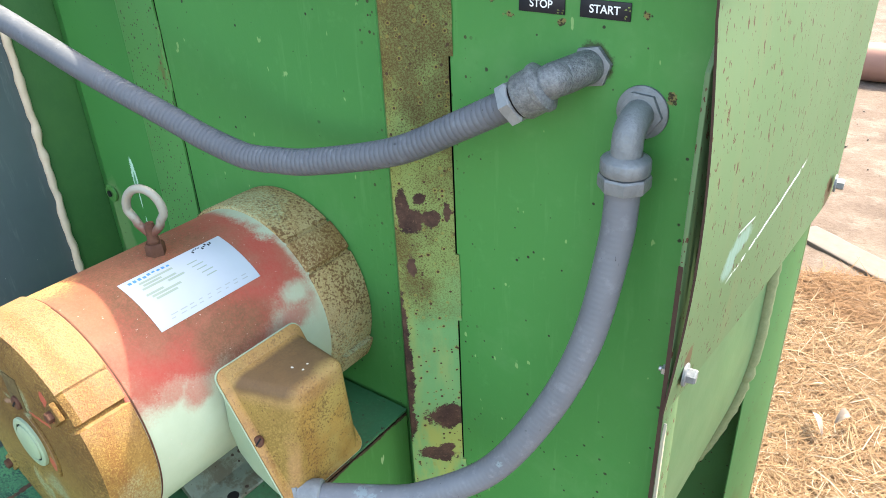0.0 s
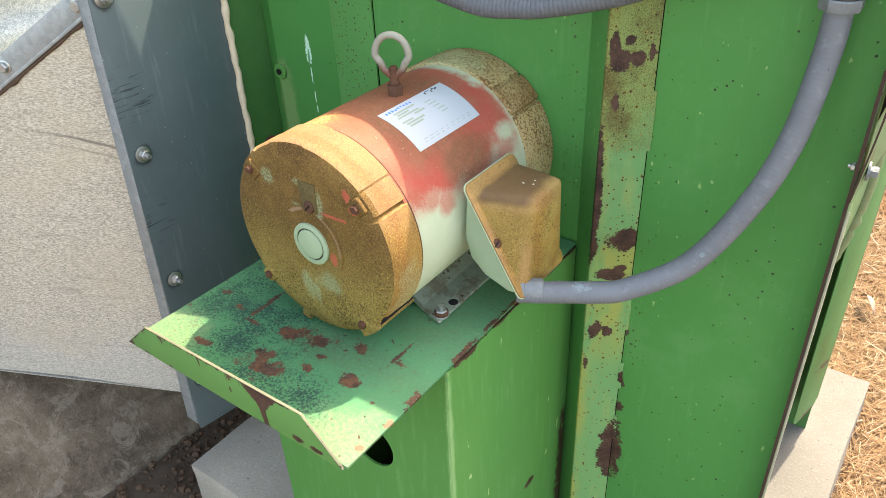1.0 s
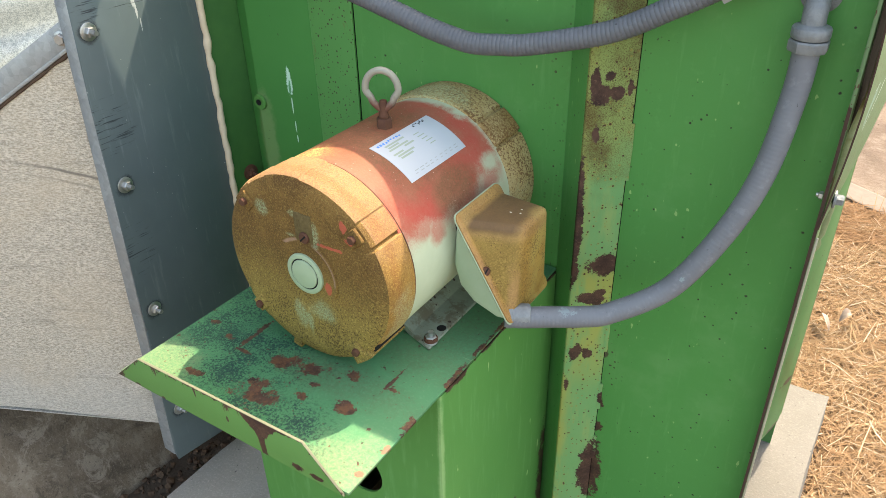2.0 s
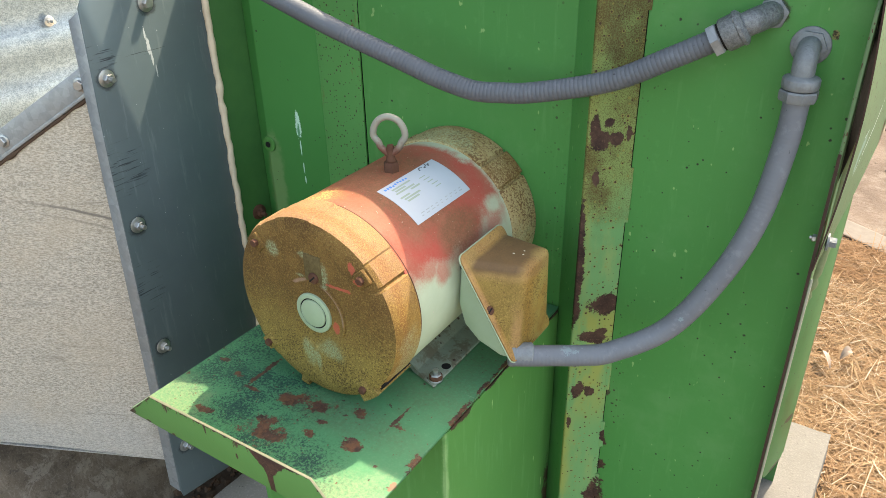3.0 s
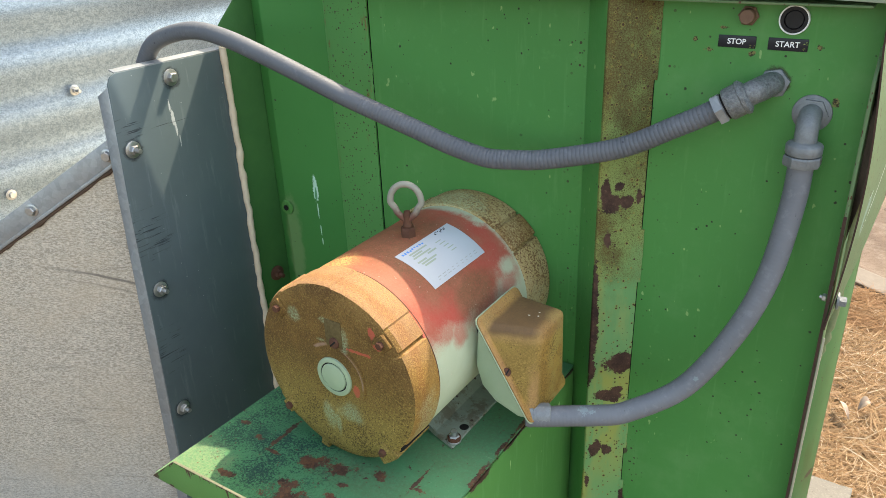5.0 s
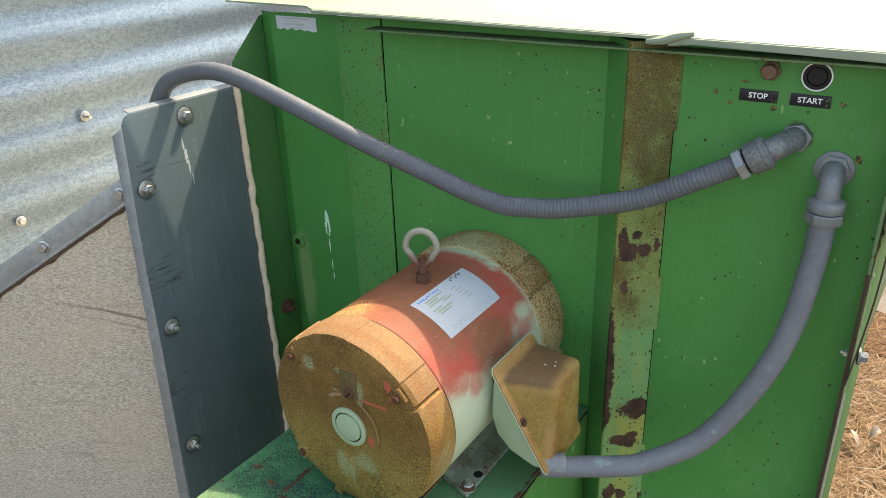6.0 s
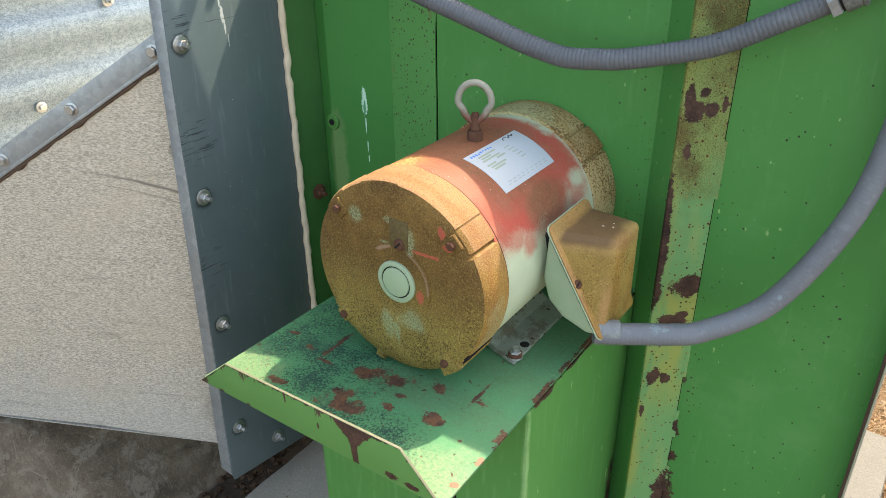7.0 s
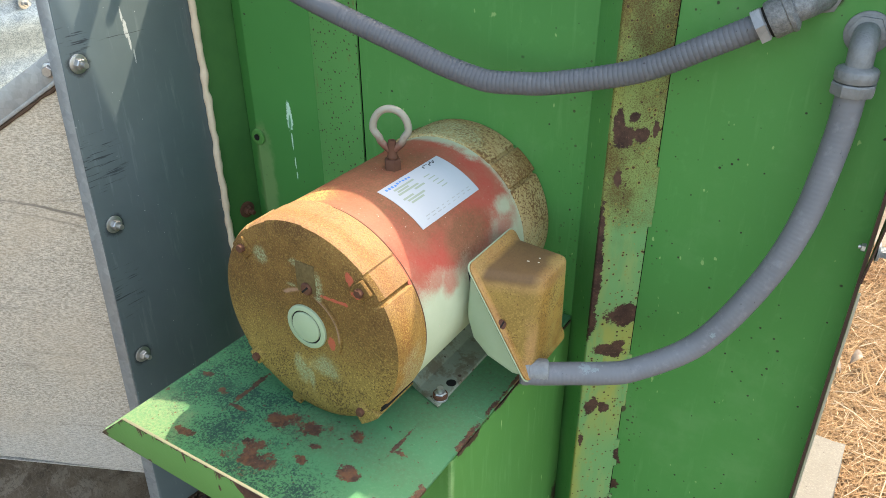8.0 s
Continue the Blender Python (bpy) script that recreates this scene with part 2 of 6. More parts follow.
def faded_paint():
    s = Shade("sun_bleached_green_paint")
    c = s.mix(s.noise(7, 5), (0.080, 0.154, 0.062), (0.113, 0.174, 0.084))
    c = s.mix(s.math("MULTIPLY", s.step(s.noise(12, 4, 0.6, s.stretch((1, 3, 0.4))), 0.5, 0.8), 0.5), c, (0.145, 0.160, 0.074))
    specks = s.either(s.step(s.noise(150, 3, 0.6, s.stretch((1, 1.0, 0.5))), 0.635, 0.650), s.math("MULTIPLY", s.step(s.noise(300, 2, 0.6, s.stretch((1, 0.7, 0.35), (2, 6, 1))), 0.68, 0.71), 0.9))
    c = s.mix(specks, c, (0.070, 0.030, 0.015))
    y, z = s.axis(1), s.axis(2)
    scr = s.math("MULTIPLY", s.blobs([((-0.19, 0.700, 1.212), (0.05, 0.018, 0.016)), ((-0.19, 0.728, 1.222), (0.05, 0.030, 0.012))], 0.45, 60, 0.3), s.lerp(s.noise(60, 4, 0.6, s.stretch((1, 3, 0.6))), 0.25, 0.9))
    c = s.mix(s.math("MULTIPLY", scr, 0.8), c, (0.27, 0.42, 0.39))
    line = s.math("ABSOLUTE", s.math("ADD", s.math("SUBTRACT", s.math("SUBTRACT", z, 1.188), s.math("MULTIPLY", s.math("SUBTRACT", y, 0.70), 0.145)), s.math("MULTIPLY", s.math("SUBTRACT", s.noise(22, 3), 0.5), 0.006)))
    run = s.math("MULTIPLY", s.step(line, 0.0026, 0.0012), s.math("MULTIPLY", s.step(y, 0.69, 0.73), s.step(y, 0.97, 0.94)))
    c = s.mix(s.math("MULTIPLY", run, s.step(s.noise(55, 3), 0.40, 0.47)), c, (0.66, 0.72, 0.70))
    arc = s.math("ABSOLUTE", s.math("SUBTRACT", s.math("SUBTRACT", z, 1.2375), s.math("MULTIPLY", s.math("SUBTRACT", y, 0.72), -0.05)))
    hook = s.math("MULTIPLY", s.step(arc, 0.0014, 0.0006), s.math("MULTIPLY", s.step(y, 0.708, 0.718), s.step(y, 0.765, 0.755)))
    c = s.mix(s.math("MULTIPLY", hook, 0.8), c, (0.62, 0.74, 0.72))
    stain = s.blobs([((-0.19, 0.633, 1.135), (0.04, 0.010, 0.016)), ((-0.19, 1.16, 1.10), (0.04, 0.02, 0.03))], 0.5, 60)
    c = s.mix(s.math("MULTIPLY", stain, 0.8), c, (0.11, 0.050, 0.028))
    return s.done(c, 0.55, 0, s.bump(s.math("SUBTRACT", s.noise(8, 3), specks), 0.2, 0.002))


def shelf_paint():
    s = Shade("stained_shelf_paint")
    c = s.mix(s.noise(8, 5), (0.038, 0.158, 0.066), (0.068, 0.216, 0.098))
    grime = s.math("MULTIPLY", s.step(s.math("ADD", s.noise(240, 4, 0.8), s.math("MULTIPLY", s.noise(17, 5, 0.7), 0.55)), 0.72, 0.86),
                   s.blobs([((-0.90, 0.16, 0.87), (0.085, 0.050, 0.1)), ((-0.72, 0.125, 0.87), (0.13, 0.050, 0.1)), ((-0.86, 0.20, 0.87), (0.11, 0.07, 0.1)), ((-0.95, 0.30, 0.87), (0.05, 0.12, 0.1))], 0.5, 18, 0.5))
    c = s.mix(s.math("MULTIPLY", grime, 0.92), c, s.mix(s.noise(60, 4), (0.006, 0.022, 0.024), (0.012, 0.050, 0.040)))
    dust = s.math("MULTIPLY", s.blobs([((-0.63, 0.36, 0.87), (0.075, 0.085, 0.1)), ((-0.70, 0.24, 0.87), (0.13, 0.035, 0.1)), ((-0.60, 0.47, 0.87), (0.05, 0.12, 0.1))], 0.5, 22, 0.5), s.lerp(s.step(s.noise(150, 5, 0.8), 0.36, 0.62), 0.25, 0.8))
    c = s.mix(s.math("MULTIPLY", dust, 0.6), c, (0.075, 0.082, 0.045))
    scratch = s.step(s.noise(60, 3, 0.6, s.stretch((0.25, 3.2, 1), (2, 5, 0))), 0.685, 0.72)
    c = s.mix(s.math("MULTIPLY", scratch, 0.5), c, (0.14, 0.27, 0.15))
    light = s.math("MULTIPLY", s.step(s.noise(180, 3, 0.7), 0.50, 0.70), 0.16)
    c = s.mix(light, c, (0.135, 0.26, 0.14))
    # front corners painted paler and speckled, for the sun patches falling there
    paled = s.math("MULTIPLY", s.blobs([((-0.605, 0.115, 0.87), (0.055, 0.050, 0.1)), ((-0.975, 0.125, 0.87), (0.05, 0.05, 0.1))], 0.5, 20, 0.5), s.lerp(s.step(s.noise(210, 4, 0.8), 0.40, 0.60), 0.35, 0.9))
    c = s.mix(paled, c, (0.165, 0.225, 0.115))
    spots = [((-0.795, 0.152, 0.87), (0.029, 0.021, 0.05)), ((-0.806, 0.222, 0.87), (0.018, 0.012, 0.05)), ((-0.762, 0.233, 0.87), (0.026, 0.012, 0.05)),
             ((-0.668, 0.195, 0.87), (0.013, 0.012, 0.05)), ((-0.921, 0.221, 0.87), (0.008, 0.005, 0.05)), ((-0.969, 0.237, 0.87), (0.009, 0.005, 0.05)),
             ((-0.889, 0.240, 0.87), (0.0035, 0.034, 0.05)), ((-0.870, 0.208, 0.87), (0.018, 0.0025, 0.05)), ((-0.628, 0.255, 0.87), (0.012, 0.0035, 0.05)), ((-0.578, 0.205, 0.87), (0.008, 0.014, 0.05)), ((-0.735, 0.178, 0.87), (0.010, 0.005, 0.05)),
             ((-0.576, 0.32, 0.87), (0.004, 0.03, 0.05)), ((-0.576, 0.48, 0.87), (0.0035, 0.09, 0.05)), ((-0.738, 0.206, 0.87), (0.008, 0.005, 0.05)), ((-0.905, 0.135, 0.87), (0.016, 0.006, 0.05)), ((-0.700, 0.250, 0.87), (0.010, 0.008, 0.05)), ((-0.645, 0.275, 0.87), (0.0025, 0.024, 0.05))]
    r = s.either(s.blobs(spots, 1.05, 88), s.math("MULTIPLY", s.step(s.noise(75, 4, 0.6), 0.655, 0.68), 0.95))
    r = s.either(r, s.math("MULTIPLY", s.pits(120, 0.24, 2.0), 0.6))
    c = s.mix(r, c, s.mix(s.step(s.noise(55, 5, 0.75), 0.40, 0.66), rust_color(s), (0.135, 0.058, 0.028)))
    prim = s.blobs([((-0.577, 0.160, 0.87), (0.005, 0.009, 0.04)), ((-0.583, 0.112, 0.87), (0.006, 0.005, 0.04)), ((-0.975, 0.098, 0.87), (0.014, 0.006, 0.05)), ((-0.60, 0.085, 0.88), (0.02, 0.004, 0.01))], 0.7, 60)
    c = s.mix(s.math("MULTIPLY", prim, 0.85), c, (0.19, 0.088, 0.056))
    return s.done(c, 0.55, 0, s.bump(s.math("SUBTRACT", s.noise(220, 3), r), 0.35, 0.001))


def lip_paint():
    s = Shade("shelf_lip_paint")
    x, z = s.axis(0), s.axis(2)
    c = s.mix(s.noise(8, 4), (0.070, 0.195, 0.048), (0.105, 0.245, 0.068))

    def under(x0, z0, slope):
        """Distance below an edge that runs through (x0, z0)."""
        rise = s.math("MULTIPLY", s.math("SUBTRACT", x, x0), slope)
        return s.math("MULTIPLY", s.math("SUBTRACT", s.math("ADD", rise, z0), z), 1 / math.hypot(1, slope))

    top, right, left = under(-0.932, 0.922, 0.0167), under(-0.632, 0.927, -1.204), under(-1.001, 0.862, 0.870)
    d = s.math("MINIMUM", top, s.math("MINIMUM", right, left))
    comb = s.noise(130, 4, 0.7, s.stretch((1, 1, 0.10)))
    run_x = s.math("ABSOLUTE", s.math("ADD", s.math("ADD", x, 0.706), s.math("MULTIPLY", s.math("SUBTRACT", comb, 0.5), 0.014)))
    wide = s.math("ADD", 0.0045, s.math("MULTIPLY", s.step(z, 0.886, 0.934), 0.030))
    run = s.step(s.math("SUBTRACT", run_x, wide), 0.001, -0.001)
    drips = s.step(s.math("SUBTRACT", top, s.math("MULTIPLY", s.step(comb, 0.52, 0.72), 0.020)), 0.0008, -0.0008)
    seam = s.step(s.math("SUBTRACT", d, s.math("MULTIPLY", s.step(s.noise(70, 5, 0.75), 0.40, 0.66), 0.0045)), 0.0006, -0.0004)
    r = s.blobs([((-0.648, 0.08, 0.872), (0.009, 0.03, 0.006)), ((-0.618, 0.08, 0.872), (0.010, 0.03, 0.004)), ((-0.995, 0.08, 0.868), (0.010, 0.03, 0.01)), ((-0.955, 0.08, 0.864), (0.006, 0.03, 0.003)), ((-0.90, 0.08, 0.864), (0.004, 0.03, 0.003)), ((-0.765, 0.08, 0.895), (0.002, 0.03, 0.005))], 0.7, 100)
    rust = s.either(s.either(r, run), s.either(drips, seam))
    c = s.mix(s.either(rust, s.step(s.noise(90, 3), 0.72, 0.75)), c, rust_color(s))
    rim = s.math("MULTIPLY", s.step(d, 0.0010, 0.0004), s.step(s.noise(48, 5, 0.7), 0.34, 0.42))
    c = s.mix(s.math("MULTIPLY", rim, 0.9), c, s.mix(s.noise(30, 4), (0.12, 0.135, 0.082), (0.165, 0.158, 0.108)))
    return s.done(c, 0.5, 0, s.bump(s.math("SUBTRACT", s.noise(200, 3), rust), 0.2, 0.001))


def motor_paint():
    s = Shade("oversprayed_motor_paint")
    x, y, z = s.axis(0), s.axis(1), s.axis(2)
    base = s.mix(s.noise(30, 4), (0.37, 0.425, 0.285), (0.46, 0.515, 0.36))
    base = s.mix(s.math("MULTIPLY", s.step(s.noise(9, 4), 0.5, 0.75), 0.3), base, (0.46, 0.42, 0.25))
    mist = s.math("ADD", s.math("MULTIPLY", s.math("SUBTRACT", s.noise(13, 4, 0.6), 0.5), 0.12), s.math("MULTIPLY", s.math("SUBTRACT", s.noise(420, 4, 0.85), 0.5), 0.045))
    up = s.math("ADD", z, mist)
    red = s.math("MULTIPLY", s.step(up, 1.045, 1.098), s.step(s.math("ADD", y, mist), 0.592, 0.565))
    gap = s.blobs([((-0.652, 0.556, 1.092), (0.03, 0.022, 0.011)), ((-0.79, 0.582, 1.16), (0.07, 0.016, 0.03)), ((-0.70, 0.582, 1.12), (0.04, 0.008, 0.04))], 0.6, 20, 0.55)
    red = s.math("MULTIPLY", red, s.math("SUBTRACT", 1.0, s.math("MULTIPLY", gap, s.lerp(s.noise(420, 4, 0.85), 0.6, 1.1))))
    patch = s.math("MULTIPLY", s.blobs([((-0.640, 0.538, 1.068), (0.03, 0.026, 0.012)), ((-0.64, 0.385, 1.060), (0.03, 0.018, 0.020)), ((-0.64, 0.36, 1.075), (0.03, 0.02, 0.015))], 0.5, 24, 0.5), s.lerp(s.noise(420, 4, 0.85), 0.5, 1.1))
    red = s.either(red, s.math("MULTIPLY", patch, 0.9))
    c = s.mix(s.math("MULTIPLY", red, s.lerp(s.noise(260, 4, 0.8), 0.8, 1.0)), base, s.mix(s.step(s.noise(16, 4), 0.35, 0.65), (0.40, 0.034, 0.024), (0.36, 0.075, 0.045)))
    d = s.blobs([((-0.76, 0.432, 1.15), (0.16, 0.100, 0.075)), ((-0.66, 0.455, 1.09), (0.04, 0.060, 0.040)), ((-0.86, 0.43, 1.10), (0.08, 0.12, 0.08))], 0.22, 13, 0.4)
    d = s.math("MULTIPLY", d, s.lerp(s.step(s.noise(330, 5, 0.85), 0.38, 0.6), 0.55, 1.0))
    c = s.mix(d, c, s.mix(s.noise(60, 5), (0.120, 0.056, 0.028), (0.215, 0.105, 0.052)))
    gold = s.math("MULTIPLY", s.blobs([((-0.83, 0.34, 1.14), (0.05, 0.03, 0.03))], 0.3, 25, 0.5), s.step(s.noise(330, 4, 0.85), 0.42, 0.56))
    c = s.mix(gold, c, (0.50, 0.31, 0.11))
    fleck = s.step(s.noise(300, 2, 0.5, s.stretch((1, 1, 1), (7, 0, 0))), 0.72, 0.76)
    c = s.mix(s.math("MULTIPLY", fleck, 0.6), c, (0.58, 0.45, 0.36))
    return s.done(c, 0.6, 0, s.bump(s.noise(380, 3), 0.16, 0.0008), 0.15)


def bell_paint(name, face=False, rear=False):
    s = Shade(name)
    grain = s.noise(300 if rear else 400, 3, 0.78)
    blot = s.noise(12, 6, 0.7)
    x, z = s.axis(0), s.axis(2)
    low = 0.0
    if face:
        c = s.mix(s.step(blot, 0.32, 0.68), (0.098, 0.048, 0.015), (0.190, 0.104, 0.030))
        low = s.step(s.math("ADD", z, s.math("MULTIPLY", s.math("SUBTRACT", blot, 0.5), 0.16)), 1.06, 0.93)
        c = s.mix(s.math("MULTIPLY", low, 0.75), c, (0.240, 0.168, 0.046))
        speck, amount = s.mix(s.noise(20, 3), (0.44, 0.32, 0.095), (0.28, 0.170, 0.045)), s.lerp(low, 0.34, 0.9)
    elif rear:
        c = s.mix(s.step(blot, 0.3, 0.7), (0.29, 0.175, 0.060), (0.43, 0.335, 0.165))
        speck, amount = s.mix(s.noise(20, 3), (0.54, 0.45, 0.23), (0.40, 0.245, 0.085)), 0.8
    else:
        c = s.mix(s.step(blot, 0.3, 0.7), (0.225, 0.110, 0.028), (0.350, 0.205, 0.055))
        top = s.step(s.math("ADD", z, s.math("MULTIPLY", s.math("SUBTRACT", blot, 0.5), 0.14)), 1.03, 1.11)
        c = s.mix(s.math("MULTIPLY", top, 0.8), c, s.mix(s.noise(25, 4), (0.215, 0.112, 0.064), (0.285, 0.165, 0.095)))
        burn = s.math("MULTIPLY", s.step(s.math("ABSOLUTE", s.math("ADD", s.math("SUBTRACT", s.axis(1), 0.281), s.math("MULTIPLY", s.math("SUBTRACT", s.noise(18, 5, 0.7), 0.5), 0.03))), 0.013, 0.002), 0.38)
        c = s.mix(burn, c, s.mix(s.noise(90, 4), (0.190, 0.062, 0.018), (0.28, 0.115, 0.035)))
        speck, amount = s.mix(s.noise(20, 3), (0.46, 0.31, 0.090), (0.34, 0.185, 0.048)), s.lerp(top, 0.8, 0.4)
    c = s.mix(s.math("MULTIPLY", s.step(grain, 0.50, 0.62), amount), c, speck)
    fine_dark = s.step(s.math("ADD", s.noise(270 if rear else 360, 2, 0.7, s.stretch((1, 1, 1), (5, 3, 1))), s.math("MULTIPLY", s.math("SUBTRACT", s.noise(20, 5, 0.7), 0.5), 0.5)), 0.49 if rear else 0.53, 0.60 if rear else 0.63)
    c = s.mix(s.math("MULTIPLY", fine_dark, s.lerp(low, 0.34, 0.72) if face else 0.78 if rear else 0.26), c, (0.04, 0.020, 0.007) if face else (0.11, 0.042, 0.012))
    if rear:
        pad = s.math("MULTIPLY", s.math("MULTIPLY", s.step(x, -0.70, -0.68), s.step(z, 1.098, 1.112)), s.step(grain, 0.40, 0.56))
        c = s.mix(s.math("MULTIPLY", pad, 0.7), c, (0.17, 0.085, 0.028))
    green = [((-0.745, 0.25, 0.960), (0.024, 0.03, 0.015)), ((-0.787, 0.25, 0.946), (0.010, 0.03, 0.022)), ((-0.745, 0.25, 1.086), (0.005, 0.03, 0.014)), ((-0.788, 0.25, 1.074), (0.009, 0.03, 0.003)), ((-0.775, 0.25, 1.108), (0.012, 0.03, 0.005)), ((-0.838, 0.25, 1.103), (0.009, 0.03, 0.010)), ((-0.772, 0.25, 0.935), (0.004, 0.03, 0.018))] if face else [((-0.80, 0.60, 1.165), (0.07, 0.04, 0.02)), ((-0.63, 0.61, 0.98), (0.03, 0.05, 0.04)), ((-0.65, 0.30, 0.96), (0.05, 0.03, 0.04)), ((-0.775, 0.29, 0.86), (0.09, 0.06, 0.03))]
    g = s.math("MULTIPLY", s.blobs(green, 0.75, 45, 0.6), s.lerp(s.step(grain, 0.42, 0.58), 0.16 if face else 0.12, 0.75 if face else 0.7 if rear else 0.5))
    c = s.mix(g, c, (0.40, 0.44, 0.24) if not face else (0.27, 0.33, 0.19))
    if face:
        red = s.blobs([((-0.695, 0.25, 1.110), (0.005, 0.03, 0.009)), ((-0.686, 0.25, 1.093), (0.007, 0.03, 0.006)), ((-0.718, 0.25, 1.073), (0.016, 0.03, 0.0022)), ((-0.731, 0.25, 1.004), (0.005, 0.03, 0.011))], 0.8, 150)
        c = s.mix(s.math("MULTIPLY", red, s.lerp(s.noise(150, 4, 0.8), 0.5, 1.1)), c, (0.46, 0.090, 0.055))
        arc = s.vmath("LENGTH", s.vmath("MULTIPLY", s.vmath("SUBTRACT", s.p, (-0.769, 0.25, 1.018)), (1, 0, 1)), (0, 0, 0))
        ring = s.math("MULTIPLY", s.step(s.math("ABSOLUTE", s.math("SUBTRACT", arc, 0.052)), 0.004, 0.001), s.blobs([((-0.725, 0.25, 1.045), (0.028, 0.04, 0.035)), ((-0.80, 0.25, 1.07), (0.022, 0.04, 0.012))], 0.3, 30))
        c = s.mix(s.math("MULTIPLY", ring, s.lerp(s.noise(90, 4, 0.7), 0.2, 1.0)), c, (0.36, 0.22, 0.16))
    h = s.math("ADD", grain, s.math("MULTIPLY", s.noise(25, 3), 0.8))
    return s.done(c, 0.75, 0, s.bump(h, 0.85, 0.0018), 0.2)


def box_paint():
    s = Shade("rust_stained_cover_paint")
    x, y, z = s.axis(0), s.axis(1), s.axis(2)
    wob = s.math("MULTIPLY", s.math("SUBTRACT", s.noise(24, 5, 0.65), 0.5), 0.03)
    grain = s.noise(400, 3, 0.78)
    c = s.mix(s.step(s.noise(16, 6, 0.7), 0.32, 0.68), (0.215, 0.105, 0.024), (0.39, 0.23, 0.056))
    olive = s.math("MULTIPLY", s.step(y, 0.4055, 0.4105), s.step(s.math("ADD", y, s.math("MULTIPLY", wob, 0.4)), 0.442, 0.424))
    c = s.mix(s.math("MULTIPLY", olive, 0.75), c, s.mix(s.noise(50, 4), (0.155, 0.100, 0.022), (0.25, 0.175, 0.045)))
    side = s.math("MULTIPLY", s.step(y, 0.44, 0.47), s.step(s.noise(14, 4, 0.6), 0.42, 0.62))
    c = s.mix(s.math("MULTIPLY", side, 0.55), c, (0.33, 0.27, 0.085))
    c = s.mix(s.math("MULTIPLY", s.step(grain, 0.49, 0.58), 0.7), c, s.mix(s.noise(24, 3), (0.43, 0.30, 0.090), (0.22, 0.105, 0.028)))
    dark = s.step(s.math("ADD", s.noise(360, 2, 0.7, s.stretch((1, 1, 1), (3, 1, 2))), s.math("MULTIPLY", s.math("SUBTRACT", s.noise(20, 5), 0.5), 0.6)), 0.55, 0.66)
    c = s.mix(s.math("MULTIPLY", dark, 0.68), c, (0.085, 0.040, 0.012))
    zz = s.math("ADD", z, s.math("MULTIPLY", wob, 0.35))
    pink = s.math("MULTIPLY", s.step(zz, 1.040, 1.056), 0.30)
    c = s.mix(pink, c, s.mix(s.noise(60, 4), (0.32, 0.165, 0.085), (0.41, 0.24, 0.125)))
    top = s.math("MULTIPLY", s.step(zz, 1.052, 1.063), s.math("MULTIPLY", s.step(s.math("ADD", x, s.math("MULTIPLY", wob, 0.3)), -0.610, -0.600), s.step(s.math("ADD", x, wob), -0.530, -0.548)))
    c = s.mix(s.math("MULTIPLY", top, s.lerp(s.noise(30, 5, 0.7), 0.6, 1.1)), c, s.mix(s.noise(40, 4), (0.085, 0.047, 0.024), (0.140, 0.082, 0.040)))
    ridge = s.math("MULTIPLY", s.blobs([((-0.575, 0.3985, 1.0), (0.05, 0.0075, 0.09)), ((-0.53, 0.41, 0.985), (0.012, 0.014, 0.05))], 0.5, 30, 0.5), 0.45)
    c = s.mix(ridge, c, s.mix(s.noise(80, 4), (0.33, 0.155, 0.075), (0.43, 0.25, 0.12)))
    drop = s.blobs([((-0.566, 0.462, 1.075), (0.0022, 0.0014, 0.02)), ((-0.553, 0.466, 1.075), (0.0014, 0.0016, 0.02)), ((-0.556, 0.476, 1.075), (0.0012, 0.0012, 0.02))], 0.4, 200)
    c = s.mix(drop, c, (0.66, 0.62, 0.55))
    return s.done(c, 0.6, 0, s.bump(grain, 0.35, 0.001))


def plain(name, a, b, rough=0.5, metal=0.0, scale=40.0, bump=0.15, fine=250.0):
    s = Shade(name)
    c = s.mix(s.noise(scale, 5, 0.6), a, b)
    return s.done(c, s.lerp(s.noise(scale * 1.7, 3), rough * 0.8, min(1, rough * 1.2)), metal, s.bump(s.noise(fine, 3), bump, 0.001))


def hose_skin(name, lo, hi):
    s = Shade(name)
    c = s.mix(s.noise(12, 5, 0.6), lo, hi)
    c = s.mix(s.math("MULTIPLY", s.step(s.noise(70, 5, 0.7), 0.52, 0.7), 0.35), c, tuple(v * 1.4 for v in hi))
    scuff = s.blobs([((-0.468, 0.462, 0.940), (0.010, 0.02, 0.004)), ((-0.655, 0.512, 1.270), (0.004, 0.01, 0.004)), ((-0.905, 0.485, 1.368), (0.003, 0.01, 0.003)), ((-0.335, 0.545, 1.0), (0.006, 0.02, 0.004))], 1.0, 140)
    c = s.mix(s.math("MULTIPLY", scuff, 0.3), c, (0.28, 0.40, 0.40))
    nick = s.either(s.pits(42, 0.12, 3.0), s.step(s.noise(130, 3, 0.6, s.stretch((2.2, 2.2, 0.5))), 0.70, 0.73))
    c = s.mix(s.math("MULTIPLY", nick, 0.8), c, (0.022, 0.023, 0.026))
    return s.done(c, 0.5, 0, s.bump(s.noise(300, 3), 0.12, 0.001), 0.3)


